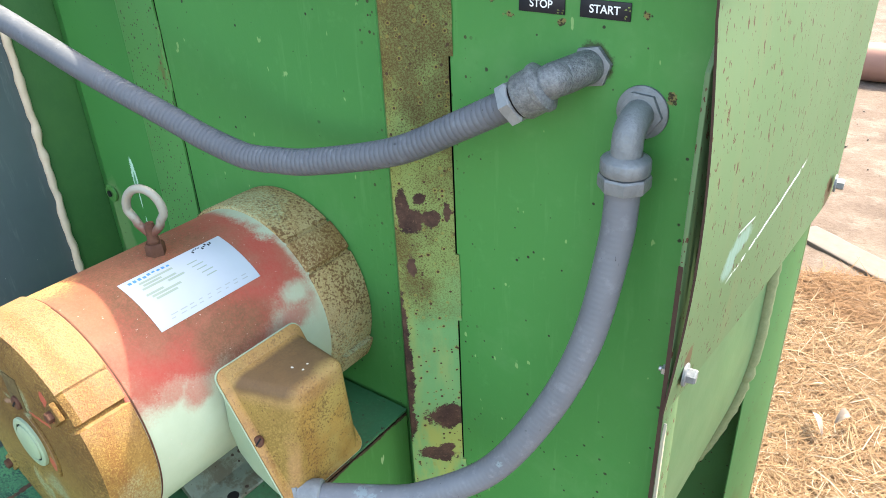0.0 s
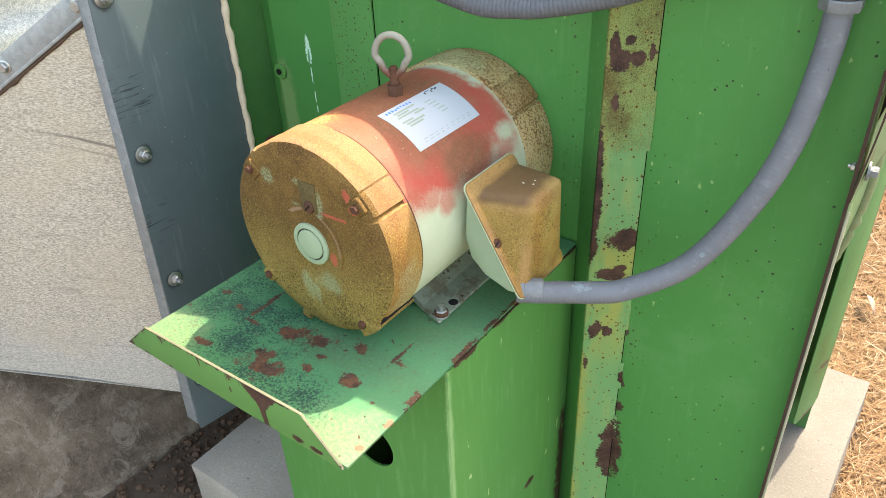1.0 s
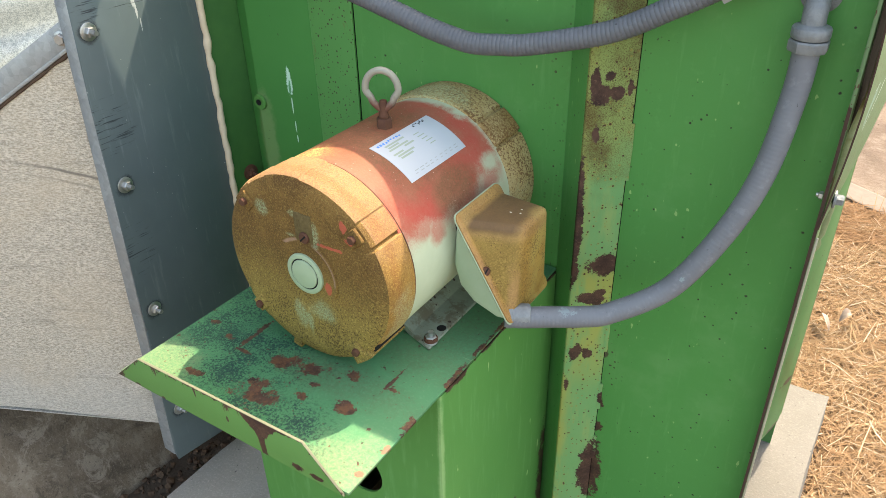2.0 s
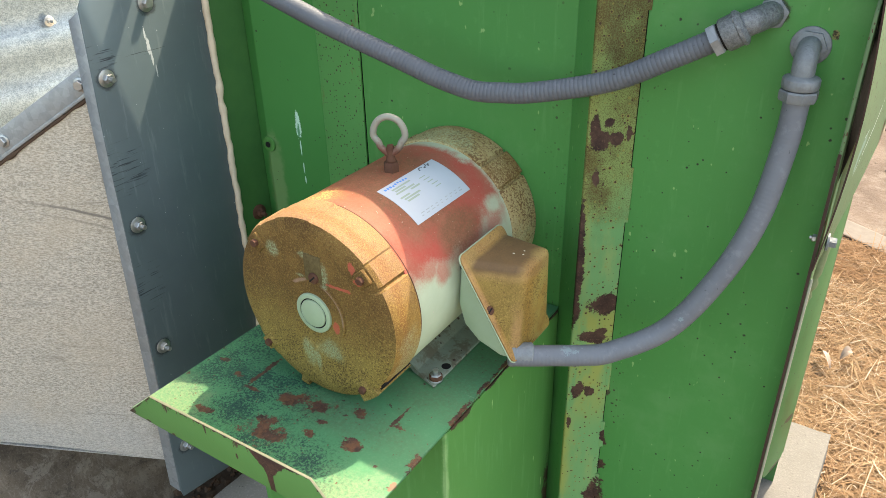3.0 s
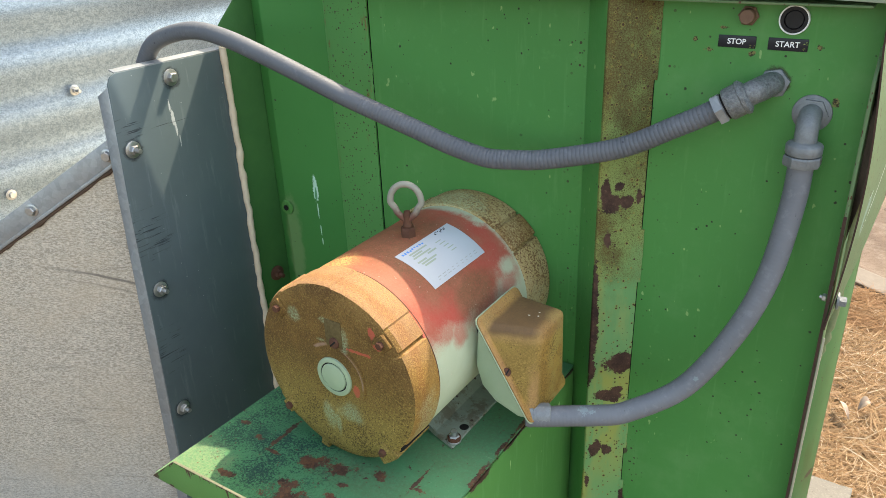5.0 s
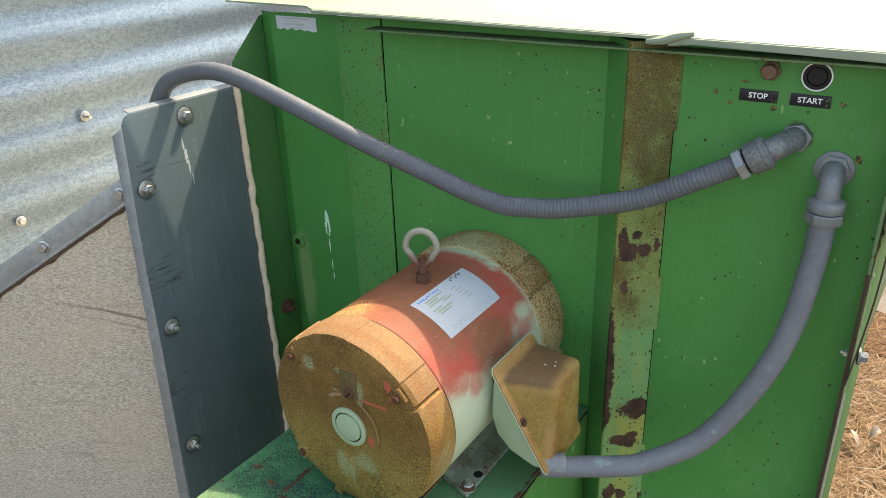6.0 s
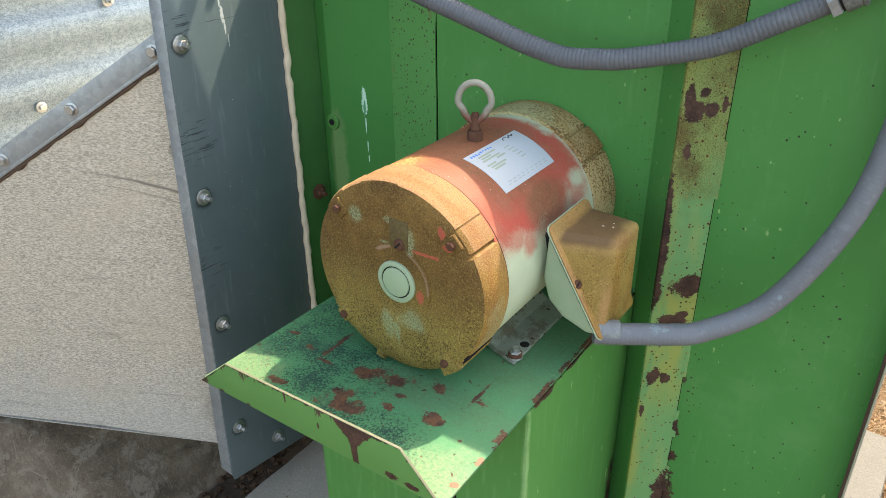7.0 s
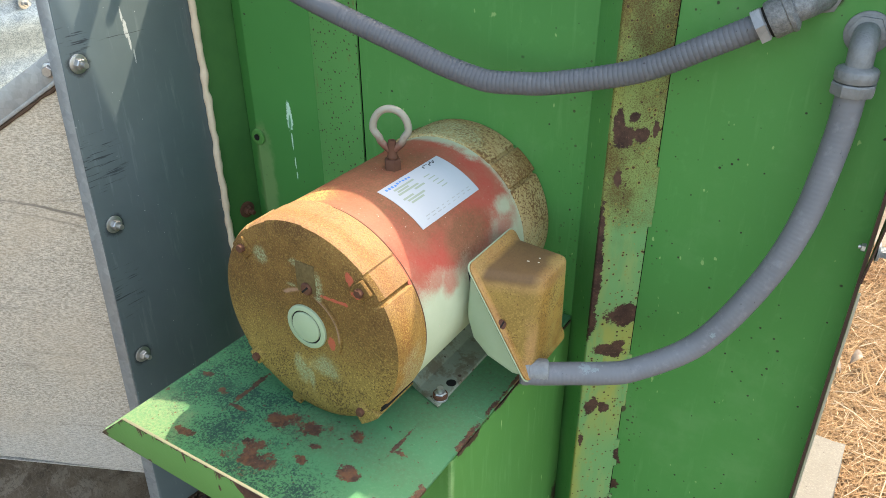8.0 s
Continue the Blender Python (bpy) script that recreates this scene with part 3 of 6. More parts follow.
def galvanised(name, lo, hi, scale=55.0, flat=(1, 1, 1), metal=0.75, rough=0.5, dull=(0.30, 0.28, 0.24), amount=0.4):
    s = Shade(name)
    v = s.stretch(flat)
    sp = s.cells(scale, v).outputs["Color"]
    sep = s.t.nodes.new("ShaderNodeSeparateColor")
    s.t.links.new(sp, sep.inputs[0])
    c = s.mix(s.math("ADD", s.math("MULTIPLY", sep.outputs[0], 0.35), s.math("MULTIPLY", s.noise(scale * 2.2, 4, 0.7, v), 0.65)), lo, hi)
    c = s.mix(s.math("MULTIPLY", s.step(s.noise(5, 5, 0.6), 0.4, 0.65), amount), c, dull)
    return s.done(c, s.lerp(sep.outputs[1], rough * 0.85, rough * 1.2), metal, s.bump(s.noise(4, 3), 0.15, 0.01))


def duct_sheet():
    s = Shade("dull_galvanised_sheet")
    v = s.stretch((0.7, 0.7, 2.4))
    weave = s.math("ADD", s.math("MULTIPLY", s.noise(190, 3, 0.75, v), 0.7), s.math("MULTIPLY", s.noise(420, 2, 0.7), 0.3))
    c = s.mix(s.step(weave, 0.34, 0.66), (0.250, 0.220, 0.178), (0.69, 0.63, 0.53))
    c = s.mix(s.math("MULTIPLY", s.step(s.noise(4, 4, 0.6, s.stretch((1, 1, 2))), 0.4, 0.7), 0.35), c, (0.52, 0.43, 0.32))
    low = s.math("MULTIPLY", s.step(s.math("ADD", s.axis(2), s.math("MULTIPLY", s.noise(7, 3), 0.2)), 0.68, 0.50), 0.30)
    c = s.mix(low, c, s.mix(s.noise(40, 5, 0.7), (0.36, 0.37, 0.37), (0.55, 0.56, 0.56)))
    wave = s.noise(3, 4, 0.6, s.stretch((1.0, 1.0, 13), (3, 1, 2.4)), 0.9)
    c = s.mix(s.math("MULTIPLY", s.step(wave, 0.56, 0.74), 0.30), c, (0.17, 0.155, 0.135))
    d = s.math("SUBTRACT", -1.351, s.axis(0))
    for z0, a, b, w, k in ((0.976, 0.34, -0.75, 0.005, 0.75), (0.955, 0.30, -0.5, 0.003, 0.4)):
        mid = s.math("ADD", s.math("MULTIPLY", d, s.math("ADD", s.math("MULTIPLY", d, b), a)), z0)
        off = s.math("ABSOLUTE", s.math("ADD", s.math("SUBTRACT", s.axis(2), mid), s.math("MULTIPLY", s.math("SUBTRACT", s.noise(30, 3), 0.5), 0.008)))
        smear = s.math("MULTIPLY", s.step(off, w, w * 0.2), s.math("MULTIPLY", s.step(d, 0.20, 0.05), s.step(d, -0.03, 0.0)))
        c = s.mix(s.math("MULTIPLY", smear, k), c, (0.13, 0.118, 0.105))
    smudge = s.blobs([((-1.350, 0.335, 0.736), (0.008, 0.02, 0.014)), ((-1.350, 0.335, 0.674), (0.007, 0.02, 0.018)), ((-1.352, 0.335, 0.60), (0.006, 0.02, 0.010)), ((-1.352, 0.335, 0.558), (0.010, 0.02, 0.020)), ((-1.345, 0.335, 1.06), (0.006, 0.02, 0.015))], 0.9, 60, 0.4)
    c = s.mix(s.math("MULTIPLY", smudge, 0.7), c, (0.09, 0.08, 0.07))
    edge = s.blobs([((-1.33, 0.35, 0.45), (0.05, 0.06, 0.10)), ((-1.30, 0.37, 0.85), (0.025, 0.05, 0.5))], 0.6, 25, 0.3)
    c = s.mix(s.math("MULTIPLY", edge, 0.35), c, (0.20, 0.17, 0.13))
    return s.done(c, 0.5, 0.35, s.bump(s.math("ADD", s.noise(90, 3, 0.6, v), s.math("MULTIPLY", s.noise(3, 2), 3)), 0.2, 0.003))


def flange_sheet():
    s = Shade("slate_grey_galvanised_flange")
    c = s.mix(s.noise(10, 4), (0.094, 0.126, 0.132), (0.134, 0.170, 0.176))
    c = s.mix(s.math("MULTIPLY", s.step(s.noise(70, 4, 0.7, s.stretch((1, 1, 0.12))), 0.55, 0.75), 0.25), c, (0.30, 0.34, 0.35))
    white = s.blobs([((-1.28, 0.4390, 1.312), (0.02, 0.0016, 0.012)), ((-1.28, 0.4420, 1.290), (0.02, 0.0034, 0.014)), ((-1.28, 0.4450, 1.266), (0.02, 0.0022, 0.016)), ((-1.28, 0.4490, 1.245), (0.02, 0.0018, 0.012))], 0.5, 150)
    c = s.mix(s.math("MULTIPLY", white, s.lerp(s.noise(170, 4, 0.7), 0.4, 1.0)), c, (0.62, 0.64, 0.62))
    scuff = s.math("MULTIPLY", s.step(s.noise(45, 3, 0.6, s.stretch((1, 0.35, 5))), 0.57, 0.63), s.blobs([((-1.28, 0.345, 1.105), (0.02, 0.03, 0.022)), ((-1.28, 0.37, 1.285), (0.02, 0.03, 0.004))], 0.4, 40))
    c = s.mix(scuff, c, (0.05, 0.06, 0.065))
    speck = s.step(s.noise(140, 2, 0.4), 0.765, 0.79)
    c = s.mix(speck, c, (0.40, 0.43, 0.43))
    rub = s.math("MULTIPLY", s.step(s.noise(60, 4, 0.65, s.stretch((1, 0.2, 4), (0, 3, 1))), 0.56, 0.62), s.blobs([((-1.28, 0.335, 1.10), (0.02, 0.05, 0.05)), ((-1.28, 0.345, 1.29), (0.02, 0.03, 0.02)), ((-1.28, 0.43, 1.283), (0.02, 0.05, 0.006)), ((-1.28, 0.325, 0.86), (0.02, 0.03, 0.05))], 0.5, 30, 0.3))
    c = s.mix(s.math("MULTIPLY", rub, 0.8), c, (0.035, 0.042, 0.046))
    # dark rings paint the bolts' shadows onto the flange
    rings = [((-1.284, y, z), (0.02, 0.0185, 0.0185)) for y, z in ((0.454, 1.358), (0.349, 1.253), (0.341, 0.980), (0.332, 0.710), (0.327, 0.448))]
    c = s.mix(s.math("MULTIPLY", s.blobs(rings, 0.25, 90, 0.2), 0.75), c, (0.030, 0.034, 0.036))
    return s.done(c, 0.42, 0.35, s.bump(s.noise(4, 2), 0.2, 0.006))


def bin_sheet():
    s = Shade("bright_galvanised_bin_sheet")
    v = s.stretch((1, 1, 1.6))
    n = s.step(s.math("ADD", s.math("MULTIPLY", s.noise(260, 3, 0.75, v), 0.7), s.math("MULTIPLY", s.noise(70, 3, 0.6, v), 0.3)), 0.36, 0.64)
    c = s.mix(n, (0.120, 0.160, 0.190), (0.275, 0.340, 0.385))
    c = s.mix(s.math("MULTIPLY", s.step(s.noise(6, 4, 0.6, s.stretch((1, 0.4, 4))), 0.5, 0.7), 0.3), c, (0.19, 0.235, 0.265))
    return s.done(c, 0.48, 0.6, s.bump(s.noise(120, 3, 0.6, v), 0.25, 0.002))


def concrete(name, lo, hi, shift=0.0):
    s = Shade(name)
    c = s.mix(s.noise(7, 6, 0.65, s.stretch((1, 1, 1), (shift, 0, 0))), lo, hi)
    c = s.mix(s.math("MULTIPLY", s.step(s.noise(190, 4, 0.7), 0.5, 0.7), 0.5), c, tuple(min(1, v * 1.25) for v in hi))
    hole = s.step(s.noise(110, 3, 0.5), 0.31, 0.26)
    c = s.mix(hole, c, tuple(v * 0.5 for v in lo))
    return s.done(c, 0.9, 0, s.bump(s.math("SUBTRACT", s.noise(150, 5, 0.7), hole), 0.5, 0.003))


def footing():
    s = Shade("stained_footing_concrete")
    c = s.mix(s.step(s.noise(5, 6, 0.65, s.stretch((1, 1, 1.6))), 0.3, 0.7), (0.060, 0.044, 0.030), (0.165, 0.128, 0.090))
    streak = s.noise(26, 6, 0.8, s.stretch((0.45, 1.5, 0.7), (1, 0, 0)), 0.3)
    c = s.mix(s.math("MULTIPLY", s.step(streak, 0.46, 0.66), 0.40), c, (0.24, 0.198, 0.152))
    c = s.mix(s.math("MULTIPLY", s.step(s.noise(7, 5, 0.65), 0.5, 0.66), 0.65), c, (0.095, 0.072, 0.052))
    scrape = s.noise(11, 6, 0.78, s.stretch((0.5, 1.0, 1.0)), 1.4)
    c = s.mix(s.math("MULTIPLY", s.step(scrape, 0.52, 0.60), 0.45), c, (0.255, 0.212, 0.165))
    c = s.mix(s.math("MULTIPLY", s.step(scrape, 0.42, 0.36), 0.55), c, (0.050, 0.038, 0.028))
    c = s.mix(s.math("MULTIPLY", s.step(s.noise(210, 3, 0.75), 0.54, 0.66), 0.2), c, (0.30, 0.255, 0.20))
    c = s.mix(s.math("MULTIPLY", s.step(s.noise(150, 3, 0.7, s.stretch((1, 1, 1), (4, 4, 4))), 0.6, 0.68), 0.7), c, (0.06, 0.045, 0.034))
    return s.done(c, 0.9, 0, s.bump(s.math("ADD", s.noise(60, 6, 0.75), streak), 0.6, 0.004), 0.2)


def soil():
    s = Shade("dry_dirt_ground")
    far = s.either(s.step(s.axis(1), 0.9, 1.3), s.step(s.axis(1), 0.15, -0.1))
    dark = s.mix(s.noise(40, 6, 0.7), (0.045, 0.032, 0.022), (0.12, 0.088, 0.062))
    pale = s.mix(s.step(s.noise(2.2, 6, 0.7), 0.3, 0.7), (0.074, 0.052, 0.039), (0.130, 0.099, 0.077))
    pale = s.mix(s.math("MULTIPLY", s.step(s.noise(7, 5, 0.7), 0.48, 0.66), 0.6), pale, (0.155, 0.128, 0.103))
    pale = s.mix(s.math("MULTIPLY", s.step(s.noise(36, 5, 0.75), 0.5, 0.66), 0.55), pale, (0.075, 0.050, 0.035))
    c = s.mix(s.either(far, s.step(s.axis(0), -0.9, -0.4)), dark, pale)
    return s.done(c, 0.95, 0, s.bump(s.noise(45, 6, 0.7), 0.6, 0.012))


def straw_mat():
    s = Shade("dry_straw")
    i = s.t.nodes.new("ShaderNodeNewGeometry").outputs["Random Per Island"]
    r = s.t.nodes.new("ShaderNodeValToRGB")
    s.put(r.inputs[0], i)
    e = r.color_ramp.elements
    e[0].color, e[1].color = (0.13, 0.070, 0.034, 1), (0.56, 0.50, 0.40, 1)
    k = r.color_ramp.elements.new(0.45)
    k.color = (0.215, 0.138, 0.076, 1)
    k = r.color_ramp.elements.new(0.85)
    k.color = (0.34, 0.245, 0.148, 1)
    c = s.mix(s.noise(60, 3), r.outputs[0], (0.22, 0.135, 0.076))
    rot = s.step(s.math("ADD", s.axis(1), s.math("MULTIPLY", s.math("SUBTRACT", s.noise(3.5, 4), 0.5), 1.6)), 2.5, 2.9)
    clump = s.step(s.noise(4.5, 4, 0.6), 0.52, 0.66)
    c = s.mix(s.math("MULTIPLY", s.either(rot, s.math("MULTIPLY", clump, 0.4)), 0.7), c, (0.165, 0.088, 0.044))
    return s.done(c, 0.85, 0, None, 0.1)


M_GREEN, M_PED, M_POST, M_STRIP, M_LEFT = green_panel(), pedestal_paint(), post_paint(), strip_paint(), left_paint()
M_BACK = back_paint()
# green darkened to put the left lip's shade into its colour
M_LIPG = plain("shade_darkened_green_paint", (0.024, 0.100, 0.026), (0.050, 0.150, 0.038), 0.55, 0, 22, 0.3, 160)
M_WRAP = plain("pale_wrapper_paint", (0.070, 0.150, 0.062), (0.105, 0.190, 0.086), 0.5, 0, 9, 0.2, 120)
M_WELD = plain("dusty_painted_weld", (0.120, 0.150, 0.066), (0.225, 0.240, 0.130), 0.8, 0, 120, 0.7, 160)
M_HOOD = plain("chalky_bleached_green_paint", (0.175, 0.225, 0.150), (0.26, 0.285, 0.215), 0.65, 0, 18, 0.3, 200)
M_FADED, M_SHELF, M_LIP = faded_paint(), shelf_paint(), lip_paint()
M_MOTOR, M_BELL, M_FACE, M_BOX = motor_paint(), bell_paint("rusty_ochre_bell"), bell_paint("rusty_brown_bell_face", True), box_paint()
M_REAR = bell_paint("pale_rust_speckled_bell", False, True)
M_PALE = plain("pale_green_enamel", (0.25, 0.325, 0.205), (0.33, 0.40, 0.27), 0.4, 0, 25, 0.06)
M_RUST = plain("brown_rusted_steel", (0.045, 0.019, 0.013), (0.15, 0.066, 0.038), 0.75, 0.1, 70, 0.5)
M_EDGE = plain("rusted_sheet_edge", (0.030, 0.016, 0.012), (0.075, 0.042, 0.030), 0.8, 0, 40, 0.4)
# near-black colour standing in for the shade inside gaps, slots and holes
M_DARK = plain("painted_cavity_shade", (0.006, 0.006, 0.006), (0.015, 0.013, 0.012), 0.8, 0, 30, 0.2)
M_ZINC = plain("zinc_plated_steel", (0.28, 0.28, 0.265), (0.50, 0.50, 0.48), 0.38, 0.8, 120, 0.15)
M_CAST = plain("grey_cast_fitting", (0.095, 0.102, 0.105), (0.27, 0.285, 0.285), 0.5, 0.25, 60, 0.9, 260)
M_ROUGH = Shade("pitted_zinc_casting")
M_ROUGH = M_ROUGH.done(M_ROUGH.mix(M_ROUGH.step(M_ROUGH.noise(260, 4, 0.75), 0.32, 0.68), (0.115, 0.122, 0.122), (0.215, 0.225, 0.222)), 0.45, 0.3, M_ROUGH.bump(M_ROUGH.noise(230, 4, 0.7), 0.9, 0.002))
M_HOSE = hose_skin("grey_pvc_hose", (0.106, 0.112, 0.122), (0.160, 0.167, 0.178))
M_HOSED = hose_skin("dark_grey_pvc_hose", (0.074, 0.080, 0.088), (0.118, 0.126, 0.136))
M_FOAM = plain("cream_foam_sealant", (0.50, 0.38, 0.26), (0.70, 0.59, 0.44), 0.8, 0, 40, 0.5, 60)
M_DUCT, M_FLANGE, M_BIN = duct_sheet(), flange_sheet(), bin_sheet()
M_BAR = galvanised("grey_galvanised_bar", (0.19, 0.205, 0.21), (0.37, 0.39, 0.39), 70, (1, 1, 1), 0.5, 0.45, (0.23, 0.215, 0.195), 0.4)
M_CAULK = plain("dark_brown_caulk", (0.05, 0.032, 0.022), (0.12, 0.075, 0.05), 0.8, 0, 60, 0.5, 80)
M_BLOCK = concrete("pale_concrete_block", (0.090, 0.083, 0.073), (0.145, 0.136, 0.121))
M_FOUND = footing()
M_BLOCKD = concrete("grey_concrete_block", (0.22, 0.195, 0.160), (0.38, 0.338, 0.285), 1.7)
M_SOIL, M_STRAW = soil(), straw_mat()
M_WHITE = plain("white_label_stock", (0.40, 0.435, 0.465), (0.455, 0.485, 0.51), 0.45, 0, 20, 0.03)
M_BLACK = plain("black_plate", (0.010, 0.011, 0.014), (0.022, 0.023, 0.028), 0.35, 0, 30, 0.05)
M_PAINTW = plain("white_lettering", (0.78, 0.78, 0.78), (0.86, 0.86, 0.86), 0.5, 0, 30, 0.02)
M_INK = plain("grey_print", (0.28, 0.30, 0.29), (0.40, 0.42, 0.40), 0.5, 0, 30, 0.02)
M_INKB = plain("blue_print", (0.05, 0.20, 0.55), (0.08, 0.26, 0.62), 0.5, 0, 30, 0.02)
M_INKG = plain("pale_green_print", (0.27, 0.325, 0.25), (0.33, 0.385, 0.30), 0.5, 0, 30, 0.02)
M_RUBBER = plain("black_rubber", (0.008, 0.008, 0.009), (0.018, 0.018, 0.020), 0.45, 0, 40, 0.1)
M_COPPER = plain("brown_plastic_knob", (0.11, 0.062, 0.040), (0.20, 0.118, 0.080), 0.55, 0, 80, 0.3)
M_PIPE = plain("brown_red_pipe", (0.20, 0.10, 0.075), (0.32, 0.18, 0.14), 0.6, 0, 6, 0.2)
M_EYE = Shade("half_rusted_eye_bolt")
M_EYE = M_EYE.done(M_EYE.mix(M_EYE.step(M_EYE.math("ADD", M_EYE.axis(2), M_EYE.math("MULTIPLY", M_EYE.noise(120, 4), 0.02)), 1.222, 1.200), M_EYE.mix(M_EYE.step(M_EYE.noise(70, 5, 0.7), 0.58, 0.68), (0.27, 0.265, 0.215), (0.15, 0.085, 0.055)), (0.15, 0.065, 0.045)), 0.6, 0.2, M_EYE.bump(M_EYE.noise(250, 4), 0.4, 0.001))


# ---- mesh helpers ----
def part(name, bm, material, parent, label="", smooth=40):
    if isinstance(bm, bpy.types.Mesh):
        me = bm
    else:
        bmesh.ops.recalc_face_normals(bm, faces=bm.faces)
        me = bpy.data.meshes.new(name)
        bm.to_mesh(me)
        bm.free()
        if smooth:
            me.polygons.foreach_set("use_smooth", [True] * len(me.polygons))
            me.set_sharp_from_angle(angle=radians(smooth))
    if not me.materials:
        me.materials.append(material)
    ob = new(name, me)
    ob.parent = parent
    return tagged(ob, label)


def thing(name, at, label, category, group="", kind=""):
    """An Empty at the base of a thing; its parts are laid out in world metres under it."""
    ob = new(name)
    ob.empty_display_size = 0.05
    ob["base"] = at
    return tagged(ob, label, category, group, kind)


def box(x0, x1, y0, y1, z0, z1, bevel=0.0, seg=2, bm=None):
    bm = bm or bmesh.new()
    m = Matrix.LocRotScale(((x0 + x1) / 2, (y0 + y1) / 2, (z0 + z1) / 2), None, (x1 - x0, y1 - y0, z1 - z0))
    g = bmesh.ops.create_cube(bm, size=1, matrix=m)
    if bevel:
        es = list({e for v in g["verts"] for e in v.link_edges})
        bmesh.ops.bevel(bm, geom=es, offset=bevel, segments=seg, affect="EDGES", profile=0.5)
    return bm


def slab(points, thick, bevel=0.0, bm=None, seg=2):
    """A flat polygon (3D points) given thickness along thick."""
    bm = bm or bmesh.new()
    t = Vector(thick)
    a = [bm.verts.new(Vector(p)) for p in points]
    b = [bm.verts.new(Vector(p) + t) for p in points]
    n = len(a)
    fs = [bm.faces.new(a), bm.faces.new(b[::-1])]
    fs += [bm.faces.new((a[i], b[i], b[(i + 1) % n], a[(i + 1) % n])) for i in range(n)]
    if bevel:
        bmesh.ops.bevel(bm, geom=list({e for f in fs for e in f.edges}), offset=bevel, segments=seg, affect="EDGES", profile=0.5)
    return bm


def sheet(profile, z0, z1, thick=0.003, cuts=1):
    """A bent sheet: a profile of (x, y) carried from z0 to z1, with thickness towards the back."""
    bm = bmesh.new()
    rows = []
    pts = [Vector((x, y, 0)) for x, y in profile]
    offs = []
    for i, p in enumerate(pts):
        a, b = pts[max(0, i - 1)], pts[min(len(pts) - 1, i + 1)]
        d = (b - a).normalized()
        offs.append(Vector((-d.y, d.x, 0)) * thick)
    for k in range(cuts + 1):
        z = Vector((0, 0, z0 + (z1 - z0) * k / cuts))
        rows.append([bm.verts.new(p + z) for p in pts] + [bm.verts.new(p + o + z) for p, o in reversed(list(zip(pts, offs)))])
    n = len(rows[0])
    for a, b in zip(rows, rows[1:]):
        for i in range(n):
            bm.faces.new((a[i], a[(i + 1) % n], b[(i + 1) % n], b[i]))
    bm.faces.new(rows[0])
    bm.faces.new(rows[-1][::-1])
    return bm


def frame_of(axis):
    a = Vector(axis).normalized()
    u = a.orthogonal().normalized()
    return u, a.cross(u), a


def lathe(profile, origin, axis, seg=48, bm=None, start=0.0):
    """Turn (radius, height) pairs round axis; a radius of 0 closes the end."""
    bm = bm or bmesh.new()
    u, v, a = frame_of(axis)
    o = Vector(origin)
    rings = []
    for r, h in profile:
        if r <= 1e-6:
            rings.append([bm.verts.new(o + a * h)])
        else:
            rings.append([bm.verts.new(o + a * h + (u * math.cos(start + 2 * math.pi * i / seg) + v * math.sin(start + 2 * math.pi * i / seg)) * r) for i in range(seg)])
    for p, q in zip(rings, rings[1:]):
        for i in range(seg):
            j = (i + 1) % seg
            if len(p) == 1 and len(q) == 1:
                continue
            if len(p) == 1:
                bm.faces.new((p[0], q[i], q[j]))
            elif len(q) == 1:
                bm.faces.new((p[i], p[j], q[0]))
            else:
                bm.faces.new((p[i], p[j], q[j], q[i]))
    return bm


def rod(a, b, r, seg=24, bevel=0.0, bm=None):
    a, b = Vector(a), Vector(b)
    L = (b - a).length
    e = min(bevel, L / 3, r / 2)
    prof = [(0, 0), (r - e, 0), (r, e), (r, L - e), (r - e, L), (0, L)] if e else [(0, 0), (r, 0), (r, L), (0, L)]
    return lathe(prof, a, b - a, seg, bm)


def smooth_path(points, n):
    """n points, evenly spaced, on a smooth line through the given ones."""
    P = [Vector(p) for p in points]
    P = [P[0] * 2 - P[1]] + P + [P[-1] * 2 - P[-2]]
    fine = []
    for i in range(1, len(P) - 2):
        a, b, c, d = P[i - 1:i + 3]
        for k in range(24):
            t = k / 24
            fine.append(0.5 * ((2 * b) + (c - a) * t + (2 * a - 5 * b + 4 * c - d) * t * t + (3 * b - a - 3 * c + d) * t ** 3))
    fine.append(P[-2])
    acc = [0.0]
    for a, b in zip(fine, fine[1:]):
        acc.append(acc[-1] + (b - a).length)
    out, j = [], 0
    for k in range(n):
        s = acc[-1] * k / (n - 1)
        while j < len(acc) - 2 and acc[j + 1] < s:
            j += 1
        f = (s - acc[j]) / max(1e-9, acc[j + 1] - acc[j])
        out.append(fine[j].lerp(fine[j + 1], min(1, f)))
    return out


def tube(pts, radius, seg=20, bm=None, caps=True):
    """A pipe along points; radius is a number or a function of the point's index."""
    bm = bm or bmesh.new()
    u = None
    rings = []
    for i, p in enumerate(pts):
        d = (pts[min(len(pts) - 1, i + 1)] - pts[max(0, i - 1)]).normalized()
        u = (d.orthogonal() if u is None else u - d * u.dot(d)).normalized()
        v = d.cross(u)
        r = radius(i) if callable(radius) else radius
        rings.append([bm.verts.new(p + (u * math.cos(2 * math.pi * k / seg) + v * math.sin(2 * math.pi * k / seg)) * r) for k in range(seg)])
    for a, b in zip(rings, rings[1:]):
        for k in range(seg):
            bm.faces.new((a[k], a[(k + 1) % seg], b[(k + 1) % seg], b[k]))
    if caps:
        bm.faces.new(rings[0][::-1])
        bm.faces.new(rings[-1])
    return bm


